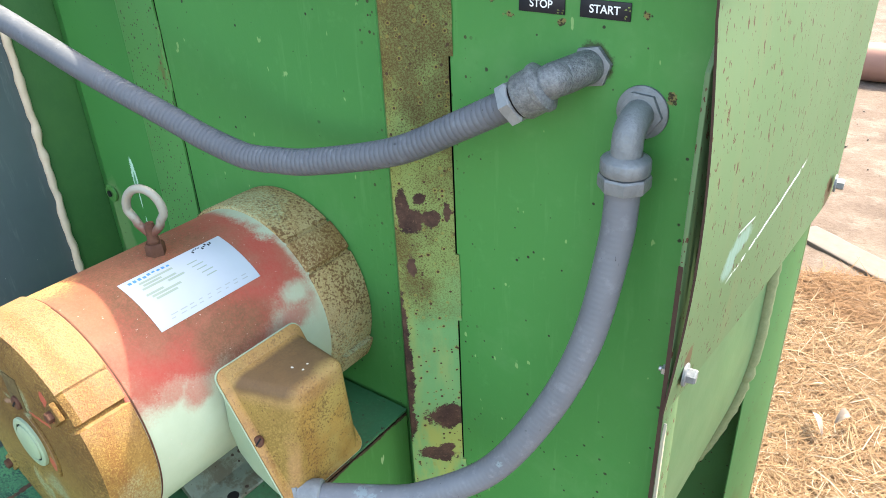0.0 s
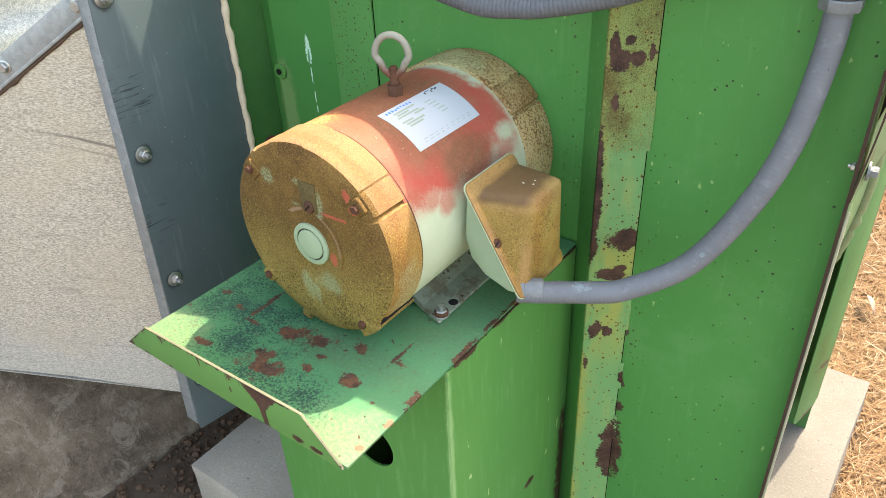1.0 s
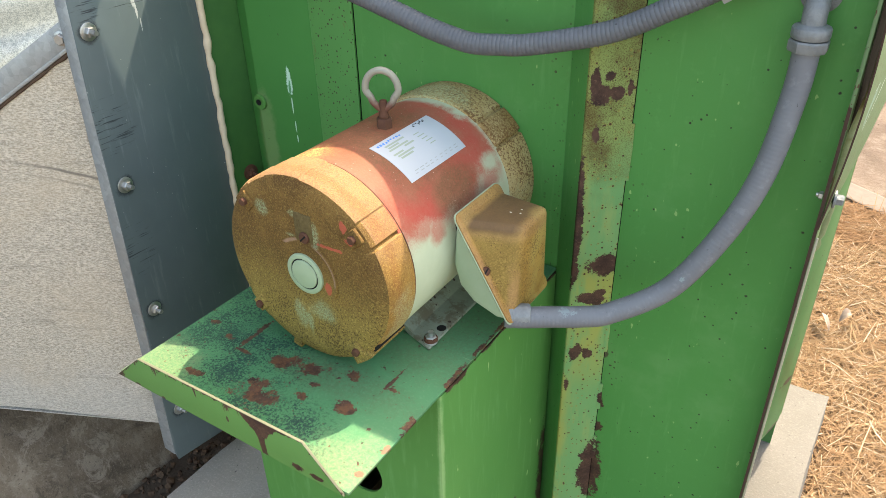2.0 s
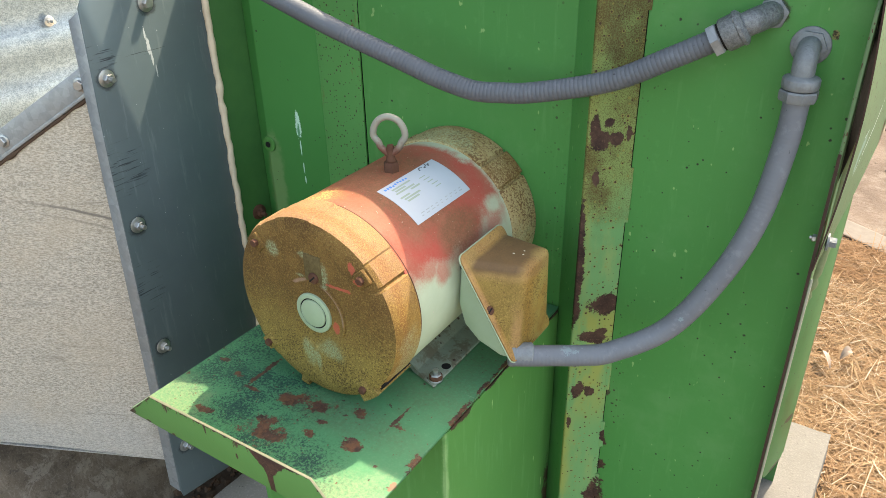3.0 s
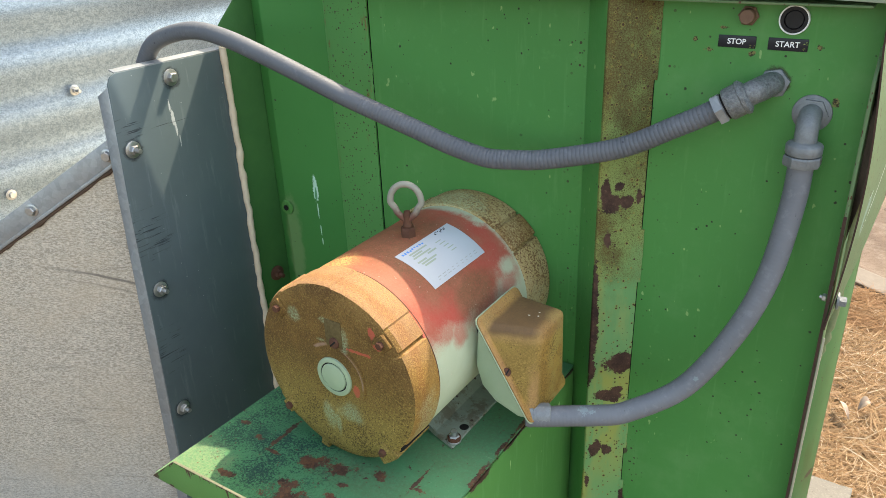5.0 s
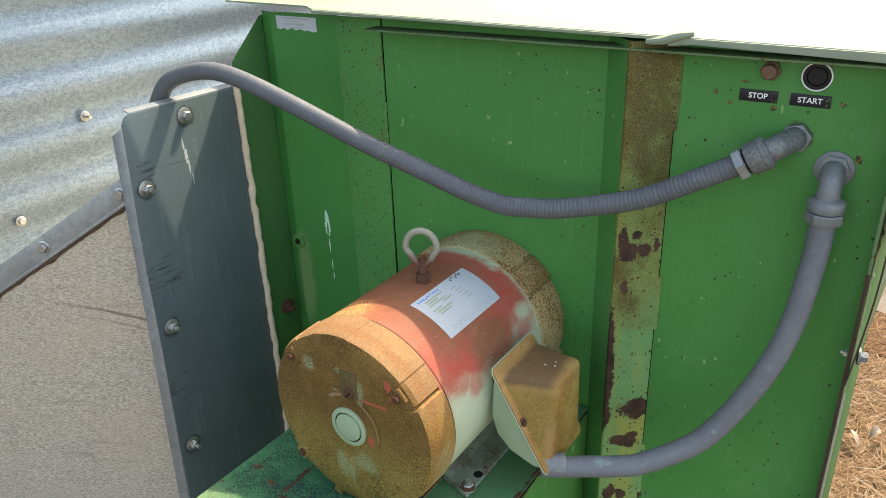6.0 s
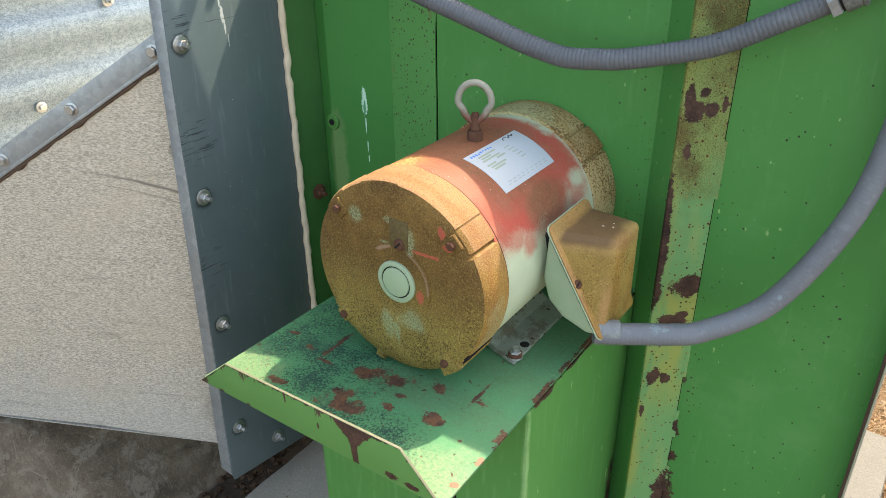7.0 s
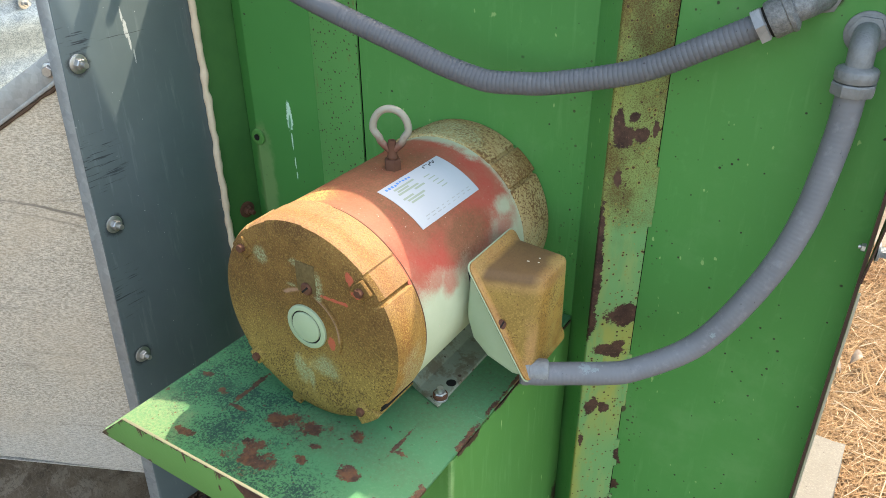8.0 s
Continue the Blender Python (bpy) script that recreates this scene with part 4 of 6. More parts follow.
def hex_prism(at, axis, flats, height, bm=None, turn=0.3):
    """A six-sided nut or bolt head with a chamfered outer rim."""
    r = flats / math.sqrt(3)
    return lathe([(0, 0), (r, 0), (r, height * 0.82), (r * 0.86, height), (0, height)], at, axis, 6, bm, turn)


def bolt(parent, at, axis, flats=0.014, head=0.009, stud=0.0, washer=0.011, material=None, name="bolt", label=""):
    """A hex bolt or nut on its washer; stud is how far the thread sticks out."""
    material = material or M_ZINC
    a, ax = Vector(at), Vector(axis).normalized()
    w = 0.0022 if washer else 0.0
    b = part(name, hex_prism(a + ax * w, ax, flats, head, turn=random.uniform(0, 1)), material, parent, label, 30)
    if washer:
        part("washer", lathe([(0, -0.001), (washer, -0.001), (washer, w * 0.7), (washer * 0.93, w), (0, w)], a, ax, 24), material, b)
    if stud:
        n = int(stud / 0.0012)
        prof = [(0, 0)] + [(flats * (0.30 if i % 2 else 0.275), i * stud / n) for i in range(n + 1)] + [(0, stud)]
        part("stud", lathe(prof, a + ax * (w + head), ax, 16), material, b)
    return b


def letters(text, size, origin, right, up, depth, material, parent, name="lettering"):
    cu = bpy.data.curves.new(name, "FONT")
    cu.body, cu.size, cu.align_x, cu.align_y, cu.extrude, cu.offset = text, size, "CENTER", "CENTER", depth, size * 0.012
    tmp = bpy.data.objects.new(name, cu)
    scene.collection.objects.link(tmp)
    me = bpy.data.meshes.new_from_object(tmp.evaluated_get(bpy.context.evaluated_depsgraph_get()))
    bpy.data.objects.remove(tmp)
    r, w = Vector(right).normalized(), Vector(up).normalized()
    m = Matrix((r, w, r.cross(w))).transposed().to_4x4()
    m.translation = origin
    me.transform(m)
    me.materials.clear()
    return part(name, me, material, parent)


def wobble_grid(x0, x1, y0, y1, nx, ny, f):
    bm = bmesh.new()
    g = [[bm.verts.new((x0 + (x1 - x0) * i / nx, y0 + (y1 - y0) * j / ny, 0)) for i in range(nx + 1)] for j in range(ny + 1)]
    for row in g:
        for v in row:
            v.co.z = f(v.co.x, v.co.y)
    for j in range(ny):
        for i in range(nx):
            bm.faces.new((g[j][i], g[j][i + 1], g[j + 1][i + 1], g[j + 1][i]))
    return bm


# ---- ground, foundation, blocks ----
BLOCK_TOP = 0.155


def ground_height(x, y):
    p = Vector((x * 6, y * 6, 0))
    return 0.012 * noise.noise(p) + 0.006 * noise.noise(p * 4) - 0.005


def ground_sheet():
    xs = [-400, -60, -12, -5] + [-3 + 6 * i / 90 for i in range(91)] + [5, 12, 60, 400]
    ys = [-400, -60, -12, -4] + [-1.5 + 7 * i / 100 for i in range(101)] + [9, 20, 80, 600]
    bm = bmesh.new()
    g = [[bm.verts.new((x, y, ground_height(x, y) if -3 <= x <= 3 and -1.5 <= y <= 5.5 else 0)) for x in xs] for y in ys]
    for j in range(len(ys) - 1):
        for i in range(len(xs) - 1):
            bm.faces.new((g[j][i], g[j][i + 1], g[j + 1][i + 1], g[j + 1][i]))
    return bm


ground = tagged(part("ground", ground_sheet(), M_SOIL, None), "bare dry brown dirt ground with loose crumbs", "ground", kind="structure")


def foundation_mesh():
    """The bin's round concrete footing, with a battered outer face."""
    bm = bmesh.new()
    cx, cy = -8.64, 0.9
    rows = []
    for r, z in ((6.20, -0.05), (6.20, 0.375), (6.87, 0.37), (6.89, 0.355), (7.07, -0.02), (7.09, -0.06)):
        row = []
        for k in range(121):
            a = radians(3 * k)
            w = 0.012 * noise.noise(Vector((a * 18, z * 5, r)))
            row.append(bm.verts.new((cx + (r + w) * math.cos(a), cy + (r + w) * math.sin(a), z)))
        rows.append(row)
    for a, b in zip(rows, rows[1:]):
        for k in range(120):
            bm.faces.new((a[k], a[k + 1], b[k + 1], b[k]))
    return bm


tagged(part("foundation", foundation_mesh(), M_FOUND, None), "stained grey concrete footing of the grain bin", "foundation", kind="structure")


def rough_block(x0, x1, y0, y1, z0, z1, turn=0.0):
    bm = box(-0.5, 0.5, -0.5, 0.5, 0, 1)
    bmesh.ops.subdivide_edges(bm, edges=bm.edges[:], cuts=9, use_grid_fill=True)
    cx, cy = (x0 + x1) / 2, (y0 + y1) / 2
    rot = Matrix.Rotation(radians(turn), 3, "Z")
    for v in bm.verts:
        edge = sum(abs(abs(c) - 0.5) < 1e-4 for c in (v.co.x, v.co.y, v.co.z - 0.5))
        q = rot @ Vector((v.co.x * (x1 - x0), v.co.y * (y1 - y0), 0))
        p = Vector((cx + q.x, cy + q.y, z0 + v.co.z * (z1 - z0)))
        n = noise.noise_vector(p * 28) * 0.0022 + noise.noise_vector(p * 90) * 0.001
        if edge >= 2:
            n += (Vector((cx, cy, (z0 + z1) / 2)) - p).normalized() * (0.004 + 0.004 * abs(noise.noise(p * 40)))
        v.co = p + n
    return bm


tagged(part("concrete_block", rough_block(-0.40, -0.098, 0.70, 1.468, -0.01, BLOCK_TOP, 0), M_BLOCK, None, smooth=60), "pale sunlit concrete block under the fan housing", "concrete block", "blocks under the fan")
tagged(part("concrete_block", rough_block(-1.355, -0.95, 0.272, 0.70, -0.01, BLOCK_TOP + 0.02, 0), M_BLOCKD, None, smooth=60), "grey weathered concrete block under the motor pedestal", "concrete block", "blocks under the fan")
tagged(part("concrete_block", rough_block(-0.90, -0.50, 0.45, 0.68, -0.01, BLOCK_TOP, 0), M_BLOCK, None, smooth=60), "grey concrete block hidden in shade under the housing", "concrete block", "blocks under the fan")

# ---- fan housing ----
Z0, Z1 = BLOCK_TOP + 0.003, 1.514
housing = thing("fan_housing", (-0.74, 0.9, Z0), "green painted steel fan housing, faded and rust-spotted, on concrete blocks", "fan housing")
part("control_panel", sheet([(-0.4667, 0.645), (-0.198, 0.645), (-0.195, 0.642)], Z0, Z1, 0.003, 1), M_GREEN, housing, "plain mid-green sheet panel")
part("centre_panel", sheet([(-0.9855, 0.660), (-0.574, 0.660)], Z0, Z1, 0.003), M_GREEN, housing)


part("post_flank", sheet([(-0.576, 0.660), (-0.571, 0.655), (-0.5285, 0.6095)], Z0, Z1, 0.004), M_GREEN, housing, "dark green slanting flank of the post")
part("post", sheet([(-0.5285, 0.6095), (-0.5245, 0.6062), (-0.5185, 0.607), (-0.4672, 0.6425)], Z0, Z1, 0.004), M_POST, housing, "yellowed green post with brown rust patches")
part("pitted_strip", sheet([(-1.095, 0.665), (-1.089, 0.6622), (-0.9880, 0.657)], Z0, Z1, 0.003), M_STRIP, housing, "green strip speckled with dark rust pits")
part("side_panel", sheet([(-1.283, 0.668), (-1.278, 0.665), (-1.264, 0.6645), (-1.254, 0.6590), (-1.250, 0.6590), (-1.240, 0.6645), (-1.095, 0.665)], Z0, Z1, 0.003), M_LEFT, housing, "green panel with a pale scratch")
# added black strips behind the seams, so the gaps look shaded
part("gap_shade_strip", box(-0.50, -0.44, 0.655, 0.66, Z0, Z1), M_DARK, housing)
part("gap_shade_strip", box(-1.02, -0.97, 0.668, 0.673, Z0, Z1), M_DARK, housing)
for z0, z1 in ((1.39, 1.5), (1.068, 1.16), (0.735, 0.84), (0.60, 0.66), (0.47, 0.53)):
    w = sheet([(-0.4700, 0.6402), (-0.4660, 0.6412), (-0.4625, 0.6438)], z0, z1, 0.004, 14)
    for v in w.verts:
        v.co += noise.noise_vector(v.co * 110) * 0.0012
    part("weld_bead", w, M_POST, housing)
for z0, z1 in ((1.27, 1.37), (0.5, 0.8)):
    w = sheet([(-0.993, 0.6562), (-0.989, 0.6562), (-0.986, 0.659)], z0, z1, 0.004, 14)
    for v in w.verts:
        v.co += noise.noise_vector(v.co * 110) * 0.0012
    part("weld_bead", w, M_STRIP, housing)
# forward lips with cut-off upper corners
part("right_lip", slab([(-0.1965, 0.644, Z0), (-0.1965, 0.603, Z0), (-0.1965, 0.603, 1.420), (-0.1965, 0.628, 1.455), (-0.1965, 0.644, 1.455)], (0.0045, 0, 0), 0.0008), M_FADED, housing, "narrow folded lip, bleached outside")
part("rusted_edge", slab([(-0.1968, 0.6022, Z0), (-0.1968, 0.6022, 1.25), (-0.1968, 0.6034, 1.25), (-0.1968, 0.6034, Z0)], (0.0041, 0, 0)), M_EDGE, housing, "brown rusted cut edge")
# thin cream strip set along the lip's lower outer edge
part("cream_edge", slab([(-0.1919, 0.6026, Z0), (-0.1919, 0.6026, 1.05), (-0.1919, 0.6055, 1.070), (-0.1919, 0.6075, 1.070), (-0.1919, 0.6075, Z0)], (0.0030, 0, 0), 0.0006), plain("cream_edge_tone", (0.27, 0.25, 0.175), (0.40, 0.37, 0.27), 0.7, 0, 40, 0.3), housing, "pale cream outer edge of the lip")
# this lip's shade is in its darker green
part("left_lip", slab([(-1.284, 0.668, Z0), (-1.284, 0.578, Z0), (-1.284, 0.578, 1.432), (-1.284, 0.600, 1.452), (-1.284, 0.660, 1.506), (-1.284, 0.668, 1.506)], (0.003, 0, 0), 0.0008), M_LIPG, housing, "green folded lip, coloured darker for the shade on it")
part("back_plate", box(-1.284, -0.1960, 1.205, 1.209, BLOCK_TOP, Z1), M_BACK, housing)
part("rolled_rim", rod((-0.1938, 1.2045, 0.262), (-0.1938, 1.2045, Z1), 0.0032, 10), M_WELD, housing, "pale dusty rolled rim")
part("back_lip", slab([(-0.2190, 1.100, Z1), (-0.2190, 1.100, 0.262), (-0.2175, 1.106, 0.248), (-0.2144, 1.119, 0.240), (-0.2040, 1.162, 0.239), (-0.1965, 1.193, 0.246), (-0.1945, 1.201, 0.262), (-0.1940, 1.203, Z1)], (0.0028, -0.0012, 0), 0.0008), M_BACK, housing, "flared green rear lip, rusted at its foot")


def scroll_x(z):
    return -0.214 - 0.62 * max(0.0, 0.9 - z) ** 2


def scroll_mesh():
    """The rolled wrapper between the two side plates."""
    bm = bmesh.new()
    n = 60
    rows = [[], [], [], []]
    for k in range(n + 1):
        z = Z0 + 0.02 + (1.48 - Z0) * k / n
        x = scroll_x(z)
        for row, y, dx in ((rows[0], 0.648, 0), (rows[1], 1.106, 0), (rows[2], 1.106, -0.004), (rows[3], 0.648, -0.004)):
            row.append(bm.verts.new((x + dx, y, z)))
    for a, b in zip(rows, rows[1:] + rows[:1]):
        for k in range(n):
            bm.faces.new((a[k], a[k + 1], b[k + 1], b[k]))
    return bm


part("scroll_wrapper", scroll_mesh(), M_WRAP, housing, "rolled pale green wrapper sheet")


def seam_mesh():
    pts = [Vector((scroll_x(z) + 0.002, 1.098, z)) for z in (Z0 + 0.03 + 1.2 * k / 110 for k in range(111))]
    return tube(pts, lambda i: 0.0110 + 0.0050 * noise.noise(Vector((i * 0.9, 3, 1))), 10)


# added black box behind the cover, giving its open edge a shaded gap
part("gap_shade_box", box(-0.2055, -0.2030, 0.648, 1.085, 1.12, 1.50), M_DARK, housing)
part("weld_seam", seam_mesh(), M_WELD, housing, "lumpy weld seam")
# bolted cover between the side plates


def cover_mesh():
    bm = bmesh.new()
    ny, nz = 24, 16
    low = lambda y: 1.086 if y < 1.16 else 1.080 + (y - 1.16) * 0.6
    rows = [[], []]
    for side, off in enumerate((0.0, 0.0022)):
        for j in range(nz + 1):
            row = []
            for i in range(ny + 1):
                y = 0.599 + (1.207 - 0.599) * i / ny
                z = low(y) + (1.514 - low(y)) * j / nz
                bow = 0.0125 * math.sin(math.pi * min(1, max(0, (z - 1.085) / 0.385))) * max(0, 1 - (y - 0.60) / 0.45)
                row.append(bm.verts.new((-0.1928 + off + bow + 0.0012 * math.sin(y * 9) + 0.036 * (y - 0.599), y, z)))
            rows[side].append(row)
    for side in (0, 1):
        g = rows[side]
        for j in range(nz):
            for i in range(ny):
                bm.faces.new((g[j][i], g[j][i + 1], g[j + 1][i + 1], g[j + 1][i]))
    rim_a = [r[0] for r in rows[0]] + rows[0][-1][1:] + [r[-1] for r in rows[0][::-1]][1:] + rows[0][0][::-1][1:-1]
    rim_b = [r[0] for r in rows[1]] + rows[1][-1][1:] + [r[-1] for r in rows[1][::-1]][1:] + rows[1][0][::-1][1:-1]
    n = len(rim_a)
    for i in range(n):
        bm.faces.new((rim_a[i], rim_a[(i + 1) % n], rim_b[(i + 1) % n], rim_b[i])).material_index = 1 if rim_a[i].co.y < 0.6005 else 0
    return bm


cover = part("side_cover", cover_mesh(), M_FADED, housing, "bleached light green cover plate with rust flecks")
cover.data.materials.append(M_EDGE)
bolt(housing, (-0.1855, 0.630, 1.118), (1, 0.12, 0), 0.0135, 0.009, 0, 0.012, M_CAST)
bolt(housing, (-0.1660, 1.170, 1.118), (1, 0.1, 0), 0.0150, 0.010, 0, 0.013, M_CAST)
bolt(housing, (-0.1985, 0.616, 1.126), (-1, 0, 0), 0.0095, 0.005, 0.003, 0, name="nut")
# hood over the top
part("hood", slab([(-1.34, 0.632, 1.532), (-1.13, 0.632, 1.530), (-1.09, 0.602, 1.529), (-0.186, 0.602, 1.518), (-0.186, 1.30, 1.518), (-1.34, 1.30, 1.532)], (0, 0, 0.003), 0.0008), M_HOOD, housing, "bleached pale green hood sheet")
hl = slab([(-1.09, 0.602, 1.526), (-0.480, 0.602, 1.5200), (-0.470, 0.598, 1.513), (-0.44, 0.599, 1.5160), (-0.30, 0.601, 1.5120), (-0.25, 0.601, 1.5105), (-0.186, 0.601, 1.5080), (-0.186, 0.601, 1.520), (-1.09, 0.601, 1.531)], (0, -0.003, 0), 0.0006)
part("hood_lip", hl, M_HOOD, housing, "dented lip of the hood, paint flaking")
fold = tube(smooth_path([(-0.500, 0.5975, 1.5165), (-0.478, 0.5965, 1.519), (-0.462, 0.5975, 1.5245), (-0.440, 0.6000, 1.529)], 14), lambda i: 0.0035 + 0.002 * math.sin(i * 0.25), 8)
part("hood_fold", fold, M_HOOD, housing, "crumpled joint of the hood lip")
part("top_flange", box(-0.985, -0.21, 0.606, 0.644, 1.5015, 1.5045, 0.0008), M_FADED, housing)
bolt(housing, (-0.5935, 0.6600, 1.4955), (0, -1, 0), 0.0085, 0.004, 0, 0, M_GREEN, "painted_screw")
# stud and hole on the folded lip, low on the far side
bolt(housing, (-1.279, 0.628, 0.888), (1, -0.15, 0), 0.016, 0.010, 0.012, 0.017, M_RUST, label="heavily rusted nut")
part("oval_emboss", lathe([(0.0, -0.0045), (0.0045, -0.0045), (0.006, 0.0), (0.011, 0.0016), (0.016, 0.0), (0.0165, -0.003)], (-1.252, 0.6585, 1.040), (0, -1, 0), 28), M_PED, housing, "worn ring round a hole")
part("hole", lathe([(0, 0), (0.0062, 0), (0.0062, -0.001), (0, -0.001)], (-1.252, 0.6552, 1.040), (0, -1, 0), 18), M_DARK, housing)

# ---- motor stand ----
stand = thing("motor_stand", (-0.78, 0.45, BLOCK_TOP), "green steel pedestal with a rust-patched shelf for the motor", "motor stand")


def holed_front():
    bm = bmesh.new()
    y = 0.281
    out = [(-0.982, Z0), (-0.577, Z0), (-0.577, 0.861), (-0.982, 0.861)]
    ring = [(-0.737 + 0.046 * math.cos(2 * math.pi * k / 40), 0.622 + 0.046 * math.sin(2 * math.pi * k / 40)) for k in range(40)]
    es = []
    for loop in (out, ring):
        vs = [bm.verts.new((x, y, z)) for x, z in loop]
        es += [bm.edges.new((vs[i], vs[(i + 1) % len(vs)])) for i in range(len(vs))]
    bmesh.ops.triangle_fill(bm, use_beauty=True, edges=es)
    g = bmesh.ops.extrude_face_region(bm, geom=bm.faces[:])
    bmesh.ops.translate(bm, vec=(0, 0.004, 0), verts=[e for e in g["geom"] if isinstance(e, bmesh.types.BMVert)])
    return bm


part("pedestal_front", holed_front(), M_PED, stand, "green front sheet with a round hole")
part("pedestal_side", sheet([(-0.5775, 0.2812), (-0.574, 0.2825), (-0.5725, 0.287), (-0.5725, 0.652)], Z0, 0.861, 0.004), M_PED, stand, "green side sheet with pale run marks")
part("pedestal_side", box(-0.982, -0.978, 0.286, 0.655, Z0, 0.861), M_PED, stand)
# back sheet coloured near-black, as shade behind the round hole
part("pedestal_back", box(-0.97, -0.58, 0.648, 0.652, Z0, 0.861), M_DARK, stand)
part("shelf_plate", slab([(-0.998, 0.082, 0.8625), (-0.5735, 0.082, 0.8625), (-0.5735, 0.655, 0.8625), (-0.985, 0.655, 0.8625)], (0, 0, 0.0045), 0.001), M_SHELF, stand, "green shelf plate, grimy with brown rust patches")
part("shelf_lip", slab([(-1.001, 0.078, 0.862), (-0.578, 0.078, 0.862), (-0.632, 0.074, 0.927), (-0.932, 0.074, 0.922)], (0, 0.004, 0), 0.0008), M_LIP, stand, "upturned green lip with a rust run")

# ---- electric motor ----
CX, CZ = -0.775, 1.016
motor = thing("electric_motor", (CX, 0.45, 0.867), "electric motor, pale green with red overspray and ochre rusty end bells", "electric motor")
part("stator_shell", lathe([(0.10, 0.312), (0.1425, 0.312), (0.1435, 0.314), (0.1435, 0.588), (0.10, 0.588)], (CX, 0, CZ), (0, 1, 0), 96), M_MOTOR, motor, "rolled shell, pale green under red and brown overspray")


def bell_mesh(front):
    """An end bell with raised pads over its bolts."""
    bm = bmesh.new()
    if front:
        prof = [(0.0, 0.2525), (0.05, 0.2525), (0.118, 0.2535), (0.134, 0.2555), (0.1415, 0.2600), (0.1445, 0.267), (0.1455, 0.314), (0.1425, 0.3165)]
    else:
        prof = [(0.142, 0.582), (0.1468, 0.584), (0.1482, 0.588), (0.1484, 0.645), (0.1480, 0.658), (0.10, 0.657)]
    seg = 360
    rings = []
    for r, y in prof:
        if r == 0:
            rings.append([bm.verts.new((CX, y, CZ))])
            continue
        ring = []
        for k in range(seg):
            a = 2 * math.pi * k / seg
            lift = 0.0
            if r > 0.13:
                for a0, a1, up in ((31.4, 47, -0.0018), (29.6, 31.5, -0.0045), (86, 113, 0.0016), (128, 146, 0.0022), (212, 232, 0.0022), (302, 320, 0.0022)) if front else ((35.4, 37.5, -0.0040), (37.4, 54.6, 0.0022), (54.5, 56.2, -0.0030), (127, 143, 0.0026), (217, 233, 0.0026), (307, 323, 0.0026)):
                    if a0 < k < a1:
                        lift = up
            ring.append(bm.verts.new((CX + (r + lift) * math.cos(a), y, CZ + (r + lift) * math.sin(a))))
        rings.append(ring)
    for p, q in zip(rings, rings[1:]):
        for i in range(seg):
            j = (i + 1) % seg
            if len(p) == 1:
                bm.faces.new((p[0], q[i], q[j]))
            else:
                bm.faces.new((p[i], p[j], q[j], q[i]))
    for i, f in enumerate(bm.faces):
        r = math.hypot(f.calc_center_median().x - CX, f.calc_center_median().z - CZ)
        f.material_index = 1 if front and r < 0.1425 and f.calc_center_median().y < 0.3 else 0
    return bm


fb = part("front_end_bell", bell_mesh(True), M_BELL, motor, "cast end bell, ochre rim and rust-brown face", 28)
fb.data.materials.append(M_FACE)
part("rear_end_bell", bell_mesh(False), M_REAR, motor, "pale rear end bell speckled with rust", 28)
part("seam_groove", lathe([(0.1436, 0.3160), (0.1440, 0.3170), (0.1436, 0.3182)], (CX, 0, CZ), (0, 1, 0), 96), M_RUST, motor)
cap = part("bearing_cap", lathe([(0.0315, 0.254), (0.0310, 0.2498), (0.0300, 0.2490), (0.0243, 0.2490), (0.0238, 0.2504), (0.0222, 0.2504), (0.0215, 0.2484), (0.0200, 0.2478), (0, 0.2478)], (-0.769, 0, 1.018), (0, 1, 0), 56), M_PALE, motor, "pale green round bearing cap")
part("cap_groove", lathe([(0.0240, 0.2501), (0.0218, 0.2501)], (-0.769, 0, 1.018), (0, 1, 0), 56), M_DARK, cap)


def slotted_screw(at, axis, r, parent, name="screw"):
    a, ax = Vector(at), Vector(axis).normalized()
    sc = part(name, lathe([(r, -0.002), (r, 0.0015), (r * 0.8, 0.0032), (0, 0.0036)], a, ax, 24), M_RUST, parent)
    u, v, _ = frame_of(ax)
    p = a + ax * 0.0034
    part("slot", slab([p - u * r * 0.8 - v * r * 0.14, p + u * r * 0.8 - v * r * 0.14, p + u * r * 0.8 + v * r * 0.14, p - u * r * 0.8 + v * r * 0.14], ax * 0.0006), M_DARK, sc)


for ang, r in ((41, 0.129), (136, 0.127), (222, 0.128), (-50, 0.132)):
    x, z = CX + r * math.cos(radians(ang)), CZ + r * math.sin(radians(ang))
    pad = part("bolt_pad", box(-0.014, 0.011, 0, 0.006, -0.011, 0.011, 0.002), M_FACE, motor)
    pad.data.transform(Matrix.Translation((x, 0.2510, z)) @ Matrix.Rotation(radians(-ang), 4, "Y"))
    bolt(motor, (x, 0.2512, z), (0, -1, 0), 0.0105, 0.006, 0, 0, M_RUST, "bell_bolt")
slotted_screw((-0.762, 0.2515, 1.077), (0, -1, 0), 0.0085, motor, "grease_plug")
M_RECESS = plain("grimy_speckled_recess", (0.045, 0.026, 0.010), (0.17, 0.125, 0.05), 0.8, 0, 260, 0.6, 300)
part("plug_recess", box(-0.778, -0.748, 0.2519, 0.2540, 1.070, 1.112, 0.0008), M_RECESS, motor, "dark speckled pocket above the plug")
part("cast_boss", lathe([(0.020, 0.2535), (0.014, 0.2515), (0.006, 0.2508), (0, 0.2510)], (-0.785, 0, 0.953), (0, 1, 0), 28), M_FACE, motor)


